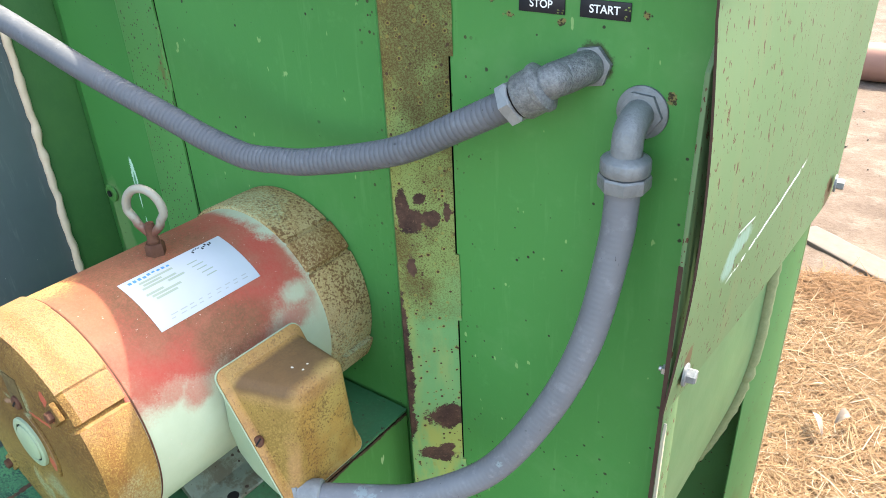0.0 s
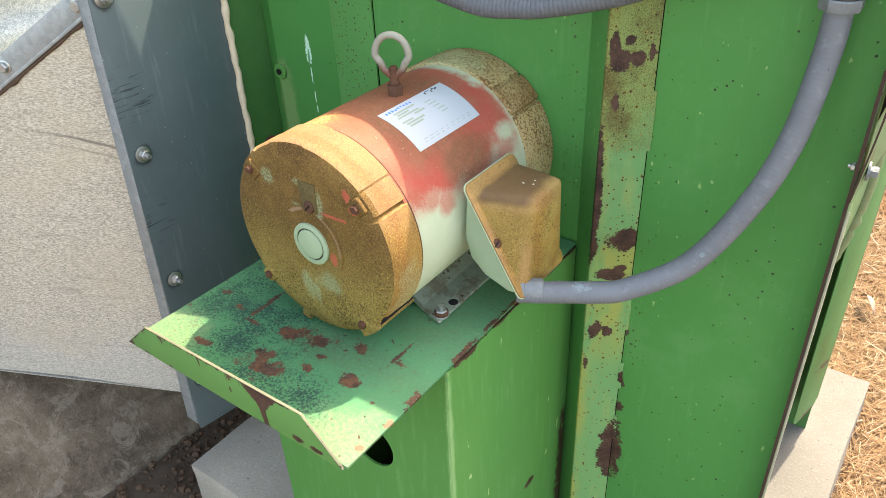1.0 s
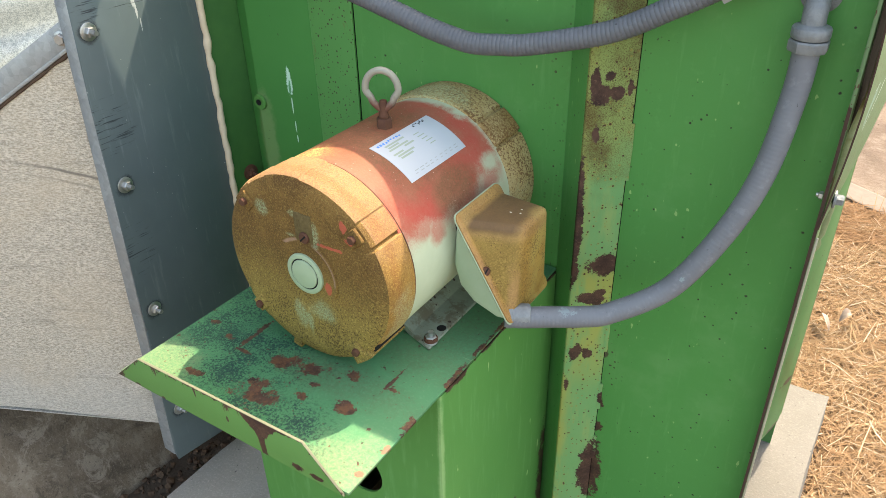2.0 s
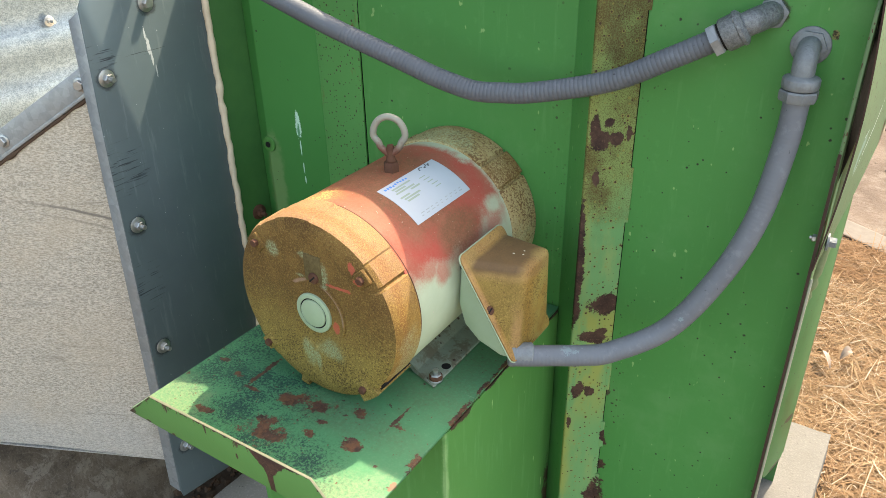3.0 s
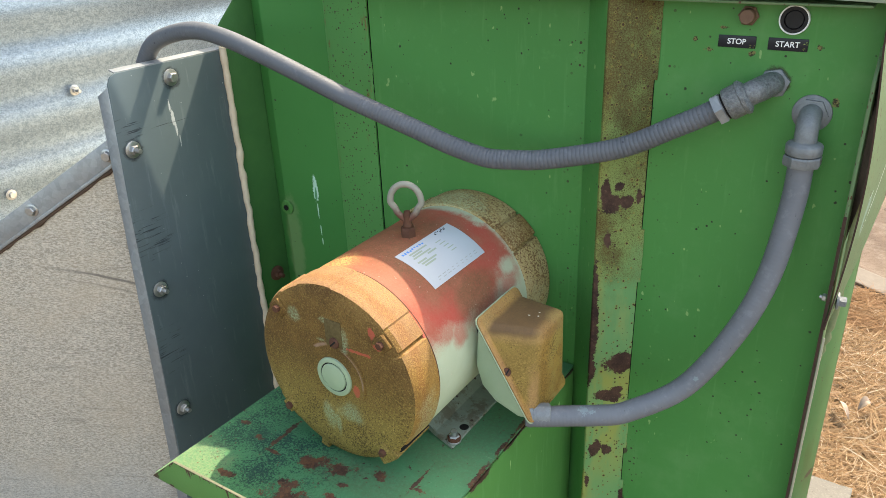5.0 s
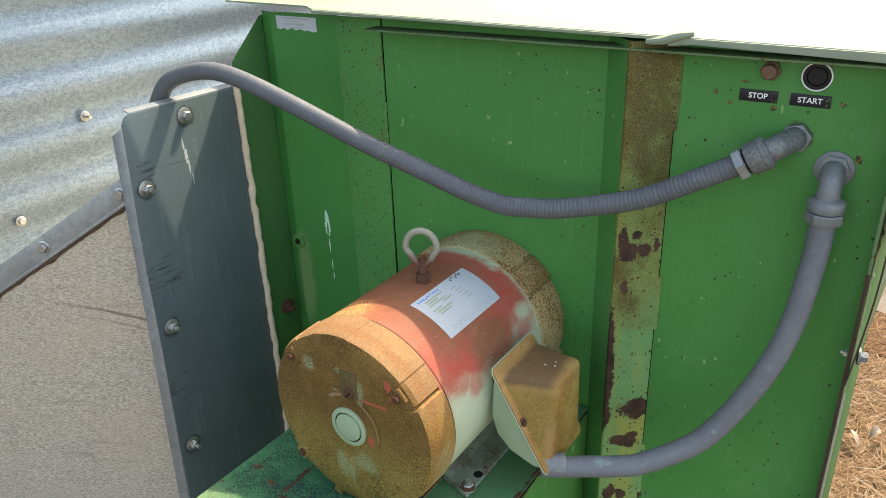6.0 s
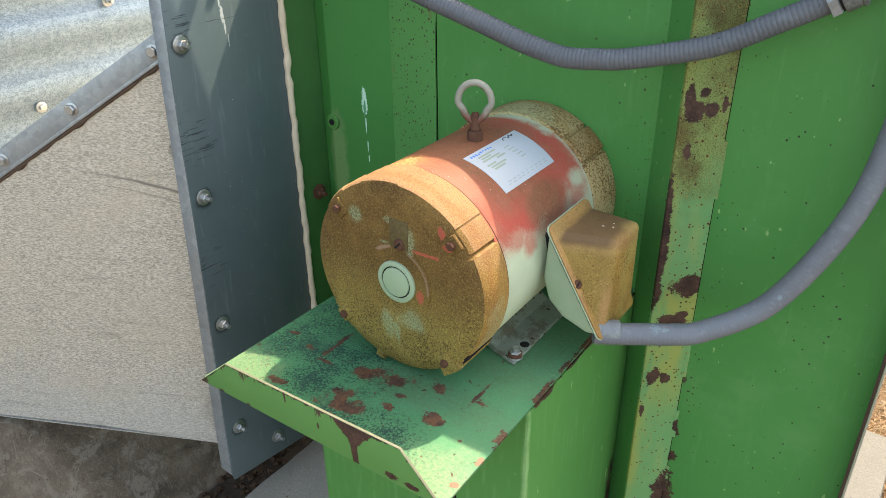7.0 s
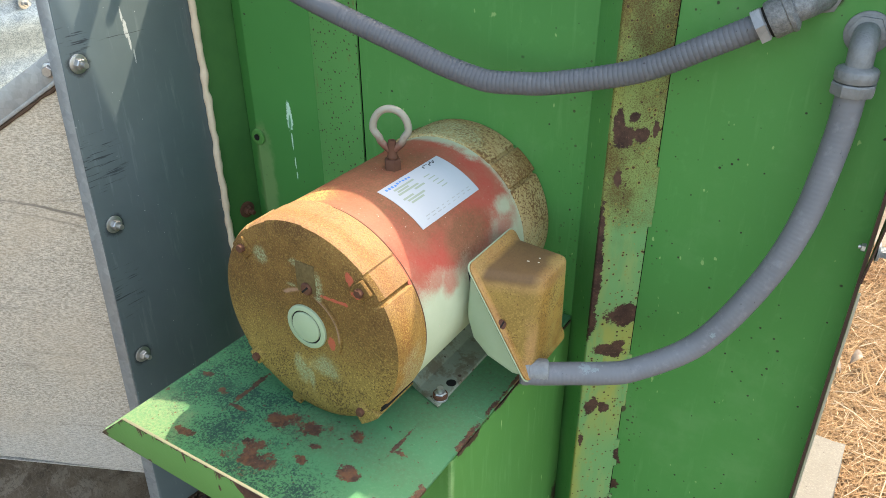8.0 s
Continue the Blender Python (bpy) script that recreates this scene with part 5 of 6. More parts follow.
def arc_rib():
    pts = [Vector((-0.769 + 0.054 * math.cos(radians(a)), 0.2522, 1.018 + 0.054 * math.sin(radians(a)))) for a in range(-25, 78, 4)]
    return tube(pts, 0.0026, 8)


part("arc_rib", arc_rib(), M_FACE, motor)
# lower lug with its ventilation slot
for a0, a1, y0, y1, r0, r1, m, nm in ((-57, -43.5, 0.2535, 0.334, 0.146, 0.1505, M_FACE, "lower_lug"), (-107, -101, 0.256, 0.268, 0.144, 0.1475, M_FACE, "lower_lug"), (-42.5, -36.0, 0.262, 0.320, 0.1462, 0.1472, M_DARK, "vent_slot"), (-42.5, -37.0, 0.269, 0.2715, 0.1462, 0.1480, M_BELL, "vent_fin"), (-42.5, -37.0, 0.279, 0.2815, 0.1462, 0.1480, M_BELL, "vent_fin"), (-30, -17, 0.600, 0.655, 0.144, 0.156, M_REAR, "lower_lug")):
    bm = bmesh.new()
    rows = []
    for k in range(7):
        a = radians(a0 + (a1 - a0) * k / 6)
        rows.append([bm.verts.new((CX + r * math.cos(a), y, CZ + r * math.sin(a))) for r, y in ((r0 - 0.01, y0), (r1, y0), (r1, y1), (r0 - 0.01, y1))])
    for p, q in zip(rows, rows[1:]):
        for i in range(4):
            bm.faces.new((p[i], p[(i + 1) % 4], q[(i + 1) % 4], q[i]))
    bm.faces.new(rows[0])
    bm.faces.new(rows[-1][::-1])
    part(nm, bm, m, motor)


def foot_mesh(side):
    bm = bmesh.new()
    s = side
    prof = [(0.060, 0.905), (0.095, 0.874), (0.136, 0.8725), (0.137, 0.8675), (0.090, 0.8675), (0.050, 0.895)]
    y0, y1 = 0.352, 0.535
    a = [bm.verts.new((CX + s * x, y0 + (0.016 if x < 0.1 else 0), z)) for x, z in prof]
    b = [bm.verts.new((CX + s * x, y1, z)) for x, z in prof]
    for i in range(6):
        bm.faces.new((a[i], a[(i + 1) % 6], b[(i + 1) % 6], b[i]))
    bm.faces.new(a)
    bm.faces.new(b[::-1])
    bmesh.ops.bevel(bm, geom=bm.edges[:], offset=0.0012, segments=1, affect="EDGES")
    return bm


M_FOOT = Shade("dirty_green_grey_steel")
foot_tone = M_FOOT.mix(M_FOOT.noise(40, 5, 0.65), (0.125, 0.155, 0.118), (0.245, 0.270, 0.205))
foot_tone = M_FOOT.mix(M_FOOT.math("MULTIPLY", M_FOOT.step(M_FOOT.noise(28, 6, 0.75), 0.48, 0.62), 0.7), foot_tone, (0.105, 0.075, 0.042))
foot_tone = M_FOOT.mix(M_FOOT.math("MULTIPLY", M_FOOT.pits(110, 0.4, 4.0), 0.9), foot_tone, (0.045, 0.022, 0.014))
M_FOOT = M_FOOT.done(foot_tone, 0.6, 0.1, M_FOOT.bump(M_FOOT.noise(240, 4, 0.7), 0.4, 0.001))
for s in (1, -1):
    part("foot", foot_mesh(s), M_FOOT, motor, "bent grey-green foot plate")
    bolt(motor, (CX + s * 0.130, 0.368, 0.8725), (0, 0, 1), 0.0155, 0.008, 0.007, 0.011, M_RUST if s < 0 else M_ZINC, "foot_bolt")
    part("foot_washer", lathe([(0.0105, 0.8724), (0.0105, 0.8795), (0.0085, 0.8805), (0, 0.8805)], (CX + s * 0.130, 0.368, 0), (0, 0, 1), 24), M_RUST, motor)
    part("foot_slot", lathe([(0, 0.8729), (0.0075, 0.8731), (0.0075, 0.8727)], (CX + s * 0.127, 0.402, 0), (0, 0, 1), 20), M_DARK, motor)

# eye bolt
eye = part("eye_bolt_nut", hex_prism((-0.773, 0.453, 1.157), (0, 0, 1), 0.021, 0.017, turn=0.5), M_RUST, motor, "brown rusted hex nut", 30)
ring = []
for a in range(-172, 173, 6):
    w = 0.0245 * math.sin(radians(a)) * (1 if abs(a) < 95 else 1 - (abs(a) - 95) / 105)
    ring.append(Vector((-0.774 + 0.93 * w, 0.453 + 0.36 * w, 1.2165 + 0.0275 * math.cos(radians(a)) - (0.004 if abs(a) > 120 else 0))))
part("eye_ring", tube(ring, 0.0051, 16), M_EYE, motor, "lifting eye, bare above and rusted below")
part("eye_shank", lathe([(0, 1.168), (0.0072, 1.168), (0.0072, 1.175), (0.0078, 1.177), (0.0068, 1.179), (0.0062, 1.188), (0.0064, 1.194), (0.0050, 1.200), (0, 1.201)], (-0.773, 0.453, 0), (0, 0, 1), 24), M_RUST, motor)


def curved_patch(a0, a1, y0, y1, r, n=24, ny=1, thick=0.0006):
    """A patch bent round the motor's shell, between two angles."""
    bm = bmesh.new()
    rows = []
    for k in range(n + 1):
        a = radians(a0 + (a1 - a0) * k / n)
        rows.append([bm.verts.new((CX + rr * math.cos(a), y, CZ + rr * math.sin(a))) for rr, y in ((r, y0), (r, y1), (r + thick, y1), (r + thick, y0))])
    for p, q in zip(rows, rows[1:]):
        for i in range(4):
            bm.faces.new((p[i], p[(i + 1) % 4], q[(i + 1) % 4], q[i]))
    bm.faces.new(rows[0])
    bm.faces.new(rows[-1][::-1])
    return bm


plate = part("name_plate", curved_patch(47.5, 79.3, 0.3835, 0.5245, 0.1435), M_WHITE, motor, "white curved rating label, faded print")
rp = 0.1442
random.seed(5)
for k in range(9):
    a = 77.4 + random.uniform(-0.5, 0.2)
    part("print_bar", curved_patch(a - random.uniform(0.9, 1.7), a, 0.393 + 0.0062 * k, 0.3968 + 0.0062 * k, rp, 3, thick=0.0002), M_INKB, plate)
for k in range(9):
    a = 77.9 + random.uniform(-0.9, 0.7)
    part("print_bar", curved_patch(a - random.uniform(0.5, 1.6), a, 0.480 + 0.0033 * k, 0.4822 + 0.0033 * k, rp, 3, thick=0.0002), M_BLACK, plate)
for k, (y0, y1) in enumerate(((0.402, 0.446), (0.404, 0.428), (0.400, 0.444), (0.430, 0.452), (0.398, 0.420), (0.402, 0.440), (0.404, 0.432))):
    a = 74.4 - 1.9 * k
    part("print_bar", curved_patch(a - 1.2, a, y0, y1, rp, 3, thick=0.0002), M_INKG, plate)
for k in range(5):
    a = 71.5 - 2.6 * k
    part("print_bar", curved_patch(a - 0.6, a, 0.462 + 0.002 * k, 0.476 + 0.002 * (k % 2) + 0.002 * k, rp, 3, thick=0.0002), M_INKG, plate)
for k in range(9):
    for j in range(2):
        y = 0.402 + 0.0125 * k + 0.002 * j
        part("print_bar", curved_patch(50.2 + 1.7 * j, 50.7 + 1.7 * j, y, y + random.uniform(0.004, 0.009), rp, 2, thick=0.0002), M_INK, plate)


# terminal box on the side of the motor
def terminal_body():
    pts = [(-0.620, 1.072), (-0.536, 0.932), (-0.553, 0.929), (-0.592, 0.943), (-0.615, 0.965), (-0.625, 0.998)]
    return slab([(x, 0.402, z) for x, z in pts], (0, 0.113, 0), 0.006, seg=3)


tb = part("terminal_box", terminal_body(), M_PALE, motor, "pale green cast terminal box")
part("box_neck", box(-0.652, -0.612, 0.425, 0.495, 0.985, 1.055, 0.004), M_DARK, tb)
A, C = Vector((-0.6225, 0.397, 1.0785)), Vector((-0.5305, 0.397, 0.9265))
out = Vector((C.z - A.z, 0, A.x - C.x)).normalized() * -1
out = out if out.x > 0 else -out
along = Vector((0, 0.124, 0))


def rim(grow, lift, thick, bev):
    """The cover's flat rim with its corners cut round."""
    u, v = (C - A).normalized(), Vector((0, 1, 0))
    L, W, k = (C - A).length + 2 * grow, along.length + 2 * grow, 0.011
    o = A - u * grow - v * grow + out * lift
    pts = []
    for cu, cv, a0 in ((L - k, k, -90), (L - k, W - k, 0), (k, W - k, 90), (k, k, 180)):
        for j in range(5):
            a = radians(a0 + 22.5 * j)
            pts.append(o + u * (cu + k * math.cos(a)) + v * (cv + k * math.sin(a)))
    return slab(pts, out * thick, bev)


part("box_gasket", rim(-0.0008, -0.0016, 0.0018, 0), M_RUBBER, tb)
part("cover_edge", rim(0.0013, 0.0002, 0.0016, 0.0004), M_PALE, tb, "pale unrusted edge of the cover")
part("box_cover", rim(0.0, 0.0014, 0.0030, 0.0012), M_BOX, tb, "ochre rust-stained cover")


def cover_bulge():
    bm = bmesh.new()
    u = (C - A).normalized()
    base = [A + u * 0.012 + Vector((0, 0.011, 0)), C - u * 0.005 + Vector((0, 0.012, 0)), C - u * 0.005 + along - Vector((0, 0.004, 0)), A + u * 0.012 + along - Vector((0, 0.004, 0))]
    b = [bm.verts.new(p + out * 0.003) for p in base]
    e = [bm.verts.new(p) for p in ((-0.530, 0.434, 1.069), (-0.526, 0.503, 1.073))]
    bm.faces.new((b[0], b[3], e[1], e[0]))
    bm.faces.new((e[0], e[1], b[2], b[1]))
    bm.faces.new((b[0], e[0], b[1]))
    bm.faces.new((b[3], b[2], e[1]))
    bm.faces.new((b[0], b[1], b[2], b[3]))
    es = [x for x in bm.edges if any(v in e for v in x.verts)]
    bmesh.ops.bevel(bm, geom=es, offset=0.0105, segments=5, affect="EDGES", profile=0.5)
    return bm


part("cover_dome", cover_bulge(), M_BOX, tb, "", 60)
slotted_screw((-0.5725, 0.4035, 1.0025), out * 0.8 + Vector((0, -0.6, 0)), 0.0068, tb, "cover_screw")

# ---- conduits ----


def hose_mesh(points, n, r=0.0158, rib=0.970, plain_to=0.0):
    pts = smooth_path(points, n)
    return tube(pts, lambda i: r * (1.0 if i % 4 else rib if i > n * plain_to else 0.988) * (1 + 0.006 * noise.noise(pts[i] * 12)), 24)


feed = thing("flexible_conduit", (-0.26, 0.6, 0.93), "grey ribbed flexible conduit looping from terminal box to panel", "conduit", "conduits")
part("hose", hose_mesh([(-0.545, 0.414, 0.928), (-0.525, 0.426, 0.926), (-0.487, 0.449, 0.927), (-0.452, 0.47, 0.9275), (-0.416, 0.4935, 0.9335), (-0.350, 0.533, 0.977), (-0.2995, 0.563, 1.063), (-0.2705, 0.586, 1.150), (-0.2585, 0.606, 1.25), (-0.2570, 0.612, 1.315)], 420, 0.0158, 0.982), M_HOSE, feed, "grey ribbed hose")
d = Vector((0.85, 0.5, -0.02)).normalized()
o = Vector((-0.532, 0.424, 0.929))
part("end_connector", rod(o - d * 0.008, o + d * 0.020, 0.0172, 28, 0.002), M_CAST, feed, "grey metal connector")
part("end_connector", hex_prism(o - d * 0.014, d, 0.034, 0.009), M_CAST, feed)
part("gland_nut", lathe([(0.0150, 1.3050), (0.0222, 1.3062), (0.0236, 1.309), (0.0236, 1.318), (0.0225, 1.320), (0.0150, 1.321)], (-0.2570, 0.612, 0), (0, 0, 1), 8, None, 0.4), M_CAST, feed, "grey octagonal gland nut", 25)
part("gland_collar", lathe([(0.013, 1.321), (0.0212, 1.3215), (0.0222, 1.324), (0.0222, 1.333), (0.0208, 1.335), (0.014, 1.338)], (-0.2570, 0.612, 0), (0, 0, 1), 36), M_CAST, feed)
part("elbow", tube(smooth_path([(-0.2570, 0.612, 1.326), (-0.2573, 0.6125, 1.344), (-0.2580, 0.617, 1.358), (-0.2585, 0.630, 1.365), (-0.2590, 0.642, 1.366)], 30), 0.0138, 28), M_CAST, feed, "grey cast right-angle elbow")
part("lock_ring", lathe([(0, 0), (0.0238, 0), (0.0238, 0.0025), (0.0215, 0.004), (0, 0.004)], (-0.2590, 0.6448, 1.366), (0, -1, 0), 40), M_CAST, feed)
part("lock_nut", hex_prism((-0.2590, 0.6410, 1.366), (0, -1, 0), 0.035, 0.005, turn=0.2), M_CAST, feed, "", 25)

line = thing("flexible_conduit", (-0.75, 0.52, 1.28), "grey ribbed flexible conduit sagging across the housing", "conduit", "conduits")
part("hose", hose_mesh([(-1.3600, 0.4440, 1.3000), (-1.3550, 0.4450, 1.3450), (-1.3370, 0.4460, 1.3850), (-1.2980, 0.4500, 1.4230), (-1.2180, 0.4590, 1.4440), (-1.1440, 0.4670, 1.4360), (-1.0381, 0.4820, 1.3993), (-0.9140, 0.5000, 1.3506), (-0.7955, 0.5180, 1.3097), (-0.7389, 0.5260, 1.2902), (-0.6882, 0.5335, 1.2773), (-0.6653, 0.5375, 1.2749), (-0.6392, 0.5420, 1.2764), (-0.5892, 0.5510, 1.2817), (-0.4873, 0.5720, 1.3071), (-0.4129, 0.5860, 1.3442), (-0.360, 0.596, 1.373)], 760, 0.0149, 0.958, 0.50), M_HOSED, line, "grey ribbed hose")
d = Vector((0.80, 0.18, 0.52)).normalized()
o = Vector((-0.366, 0.594, 1.369))
part("gland_nut", hex_prism(o, d, 0.037, 0.012, turn=0.1), M_BAR, line, "bright hexagonal gland nut", 25)
part("gland_gap", lathe([(0, 0.0118), (0.0178, 0.0118), (0.0178, 0.0146), (0, 0.0146)], o, d, 32), M_DARK, line)
part("gland_body", lathe([(0, 0.0145), (0.0200, 0.0145), (0.0215, 0.017), (0.0215, 0.033), (0.0230, 0.034), (0.0230, 0.038), (0.0195, 0.041), (0.016, 0.043), (0, 0.043)], o, d, 36), M_ROUGH, line)
part("elbow", tube(smooth_path([o + d * 0.034, o + d * 0.050, (-0.3225, 0.612, 1.396), (-0.3125, 0.632, 1.400), (-0.3105, 0.642, 1.400)], 26), lambda i: 0.0160 - 0.0008 * abs(i - 13) / 13, 28), M_ROUGH, line, "grey cast elbow")
part("lock_nut", hex_prism((-0.3095, 0.6448, 1.400), (0, -1, 0), 0.034, 0.006, turn=0.45), M_CAST, line, "", 25)

# ---- start and stop station ----
for txt, x in (("STOP", -0.362), ("START", -0.300)):
    tag = thing("button_label", (x, 0.6447, 1.451), "black plate lettered " + txt + " in white on the green panel", "label", "button labels")
    t = box(x - 0.0238, x + 0.0234, 0.6432, 0.6447, 1.4415, 1.4570, 0.0006)
    part("plate", t, M_BLACK, tag)
    rnd = random.Random(len(txt))
    for k in range(5):
        cx, cz = x + 0.0225 - 0.006 * rnd.random(), 1.4428 + 0.011 * rnd.random() * (0.4 if txt == "STOP" else 1)
        pts = [(cx + 0.0011 * (0.5 + rnd.random()) * math.cos(a), 0.6431, cz + 0.0009 * (0.5 + rnd.random()) * math.sin(a)) for a in (0, 1.2, 2.4, 3.6, 4.9)]
        part("chip", slab(pts, (0, -0.0002, 0)), M_POST, tag)
    letters(txt, 0.0098, (x - 0.0005, 0.6431, 1.4493), (1, 0, 0), (0, 0, 1), 0.0003, M_PAINTW, tag)
start = thing("push_button", (-0.297, 0.645, 1.48), "recessed black start button in a pale ring", "push button", "push buttons")
part("bezel", lathe([(0.0182, 0), (0.0182, 0.003), (0.0176, 0.0045), (0.0164, 0.0045), (0.0160, 0.001)], (-0.297, 0.6448, 1.480), (0, -1, 0), 40), M_PAINTW, start, "pale metal ring")
part("boot", lathe([(0, 0.0015), (0.0105, 0.0015), (0.0115, 0.0005), (0.012, 0.003), (0.0162, 0.0030), (0.0162, 0)], (-0.297, 0.6448, 1.480), (0, -1, 0), 36), M_RUBBER, start, "black rubber boot")
stop = thing("push_button", (-0.354, 0.645, 1.481), "faded brown stop button with a hexagonal collar", "push button", "push buttons")
part("collar", hex_prism((-0.3515, 0.6448, 1.4825), (0, -1, 0), 0.0225, 0.005, turn=0.2), M_COPPER, stop, "", 25)
part("knob", lathe([(0.0098, 0.004), (0.0098, 0.011), (0.0085, 0.0138), (0, 0.0142)], (-0.3515, 0.6448, 1.4825), (0, -1, 0), 32), M_COPPER, stop)

# maker's sticker, torn at the edges
st = thing("paper_sticker", (-1.20, 0.664, 1.49), "torn white paper sticker with grey print", "sticker")
random.seed(9)
low = [(-1.246 + 0.105 * k / 14, 1.4840 + random.uniform(-0.002, 0.003) - (0.003 if k > 11 else 0)) for k in range(15)]
part("paper", slab([(x, 0.6635, z) for x, z in low] + [(-1.141, 0.6635, 1.5075), (-1.246, 0.6635, 1.5075)], (0, 0.0006, 0)), M_WHITE, st)
for z, x0, x1, h in ((1.4880, -1.215, -1.180, 0.0018), (1.4935, -1.222, -1.172, 0.0036), (1.4990, -1.215, -1.180, 0.002), (1.5040, -1.228, -1.160, 0.0032)):
    part("print_bar", box(x0, x1, 0.6631, 0.6634, z - h / 2, z + h / 2), M_INK, st)

# ---- duct from fan to bin ----
duct = thing("duct_transition", (-1.6, 0.3, 0.36), "galvanised sheet duct flaring from fan flange to bin", "duct")
FX = -1.284
fl = [(0.578, 0.275), (0.578, 1.386), (0.345, 1.388), (0.336, 1.384), (0.329, 1.372), (0.318, 1.15), (0.304, 0.70), (0.288, 0.345), (0.292, 0.322)]
part("flange_plate", slab([(FX - 0.003, y, z) for y, z in fl], (0.003, 0, 0), 0.001), M_FLANGE, duct, "slate-grey flange plate, scuffed")
part("flange_fold", slab([(FX - 0.002, 0.3275, 1.368), (FX - 0.026, 0.3225, 1.352), (FX - 0.026, 0.2820, 0.352), (FX - 0.002, 0.2870, 0.340)], (0, 0.003, 0), 0.001), M_BAR, duct)
part("flange_fold", slab([(FX - 0.002, 0.578, 1.3885), (FX - 0.025, 0.578, 1.3905), (FX - 0.025, 0.352, 1.3915), (FX - 0.002, 0.346, 1.3900)], (0, 0, -0.003), 0.001), M_BAR, duct)
for y, z, kind in ((0.453, 1.360, 0), (0.348, 1.255, 1), (0.340, 0.982, 1), (0.331, 0.712, 1), (0.326, 0.450, 1), (0.423, 0.351, 1)):
    bolt(duct, (FX + 0.0004, y, z), (1, 0, 0), 0.0155, 0.009, 0.010 if kind else 0, 0.0150)
TN = Vector((0.53, -1, 0)).normalized()


def duct_y(x):
    return 0.341 + 0.53 * (x + 1.344)


def on_duct(x, z, lift=0.0):
    return Vector((x, duct_y(x), z)) + TN * lift


part("side_sheet", slab([on_duct(-1.290, 1.262), on_duct(-1.288, 0.352), on_duct(-1.45, 0.366), on_duct(-1.62, 0.384), on_duct(-2.10, 0.405), on_duct(-2.10, 0.697)], TN * -0.002), M_DUCT, duct, "dull speckled galvanised side sheet")
part("top_sheet", slab([on_duct(-1.288, 1.275), on_duct(-2.10, 0.712), Vector((-2.10, 1.65, 0.712)), Vector((-1.288, 1.20, 1.275))], (0, 0, -0.002)), M_DUCT, duct)
part("far_sheet", slab([(-1.288, 1.20, 1.275), (-1.288, 1.20, 0.352), (-2.10, 1.65, 0.405), (-2.10, 1.65, 0.712)], (0, -0.002, 0)), M_DUCT, duct)
part("floor_sheet", slab([on_duct(-1.288, 0.352), on_duct(-2.10, 0.405), Vector((-2.10, 1.65, 0.405)), Vector((-1.288, 1.20, 0.352))], (0, 0, 0.002)), M_DUCT, duct)
su = Vector((-0.298, 0.53 * -0.298, -0.210)).normalized()
sw = TN.cross(su).normalized()
sw = sw if sw.z > 0 else -sw
s0 = on_duct(-1.306, 1.2657) + TN * 0.001
bar = part("edge_bar", slab([s0 - sw * 0.020, s0 + su * 0.98 - sw * 0.020, s0 + su * 0.98 + sw * 0.023, s0 + sw * 0.023], TN * 0.004, 0.001), M_BAR, duct, "flat galvanised bar along the sloping edge")
part("bar_ridge", slab([s0 - sw * 0.0195 + TN * 0.004, s0 + su * 0.98 - sw * 0.0195 + TN * 0.004, s0 + su * 0.98 - sw * 0.0135 + TN * 0.004, s0 - sw * 0.0135 + TN * 0.004], TN * 0.0022, 0.0006), M_BAR, bar)
for x, z in ((-1.346, 1.239), (-1.500, 1.134), (-1.645, 1.031), (-1.79, 0.93), (-1.935, 0.83)):
    bolt(duct, on_duct(x, z, 0.005), TN, 0.0165, 0.008, 0, 0.0125)
part("caulk_bead", tube([s0 + su * (0.98 * k / 90) - sw * (0.0225 + 0.0015 * noise.noise(Vector((k * 0.5, 0, 0)))) + TN * 0.001 for k in range(91)], lambda i: 0.0030 + 0.0018 * noise.noise(Vector((i * 0.35, 2, 5))) + (0.004 if i in (24, 25, 39, 40) else 0), 8), M_CAULK, duct, "dark brown caulk line")
foam_pts = [Vector((FX + 0.004 + 0.002 * noise.noise(Vector((k * 0.3, 1, 0))), 0.5775 + 0.003 * noise.noise(Vector((k * 0.21, 0, 4))), 0.33 + 1.062 * k / 150)) for k in range(151)]
part("foam_bead", tube(foam_pts, lambda i: 0.0066 + 0.0026 * noise.noise(Vector((i * 0.33, 7, 1))), 12), M_FOAM, duct, "cream sealing foam squeezed from the joint")

# ---- grain bin ----
grain_bin = thing("grain_bin", (-8.64, 0.9, 0.37), "large round grain bin of corrugated galvanised steel", "grain bin")


def bin_wall():
    bm = bmesh.new()
    cx, cy, R = -8.64, 0.9, 6.5
    rows = []
    pitch, n = 0.1375, 430
    for k in range(n + 1):
        z = 0.37 + k * 6.2 / n
        w = math.cos(2 * math.pi * (z - 1.268) / pitch)
        r = R + 0.0068 * w
        rows.append([bm.verts.new((cx + r * math.cos(radians(a)), cy + r * math.sin(radians(a)), z)) for a in (1.5 * k for k in range(241))])
    for a, b in zip(rows, rows[1:]):
        for i in range(len(a) - 1):
            bm.faces.new((a[i], a[i + 1], b[i + 1], b[i]))
    return bm


part("roof", lathe([(6.68, 6.52), (6.68, 6.55), (0.5, 9.75), (0.5, 9.95), (0, 9.98)], (-8.64, 0.9, 0), (0, 0, 1), 72), M_BIN, grain_bin, "conical sheet roof")
part("corrugated_wall", bin_wall(), M_BIN, grain_bin, "bright corrugated sheet wall")


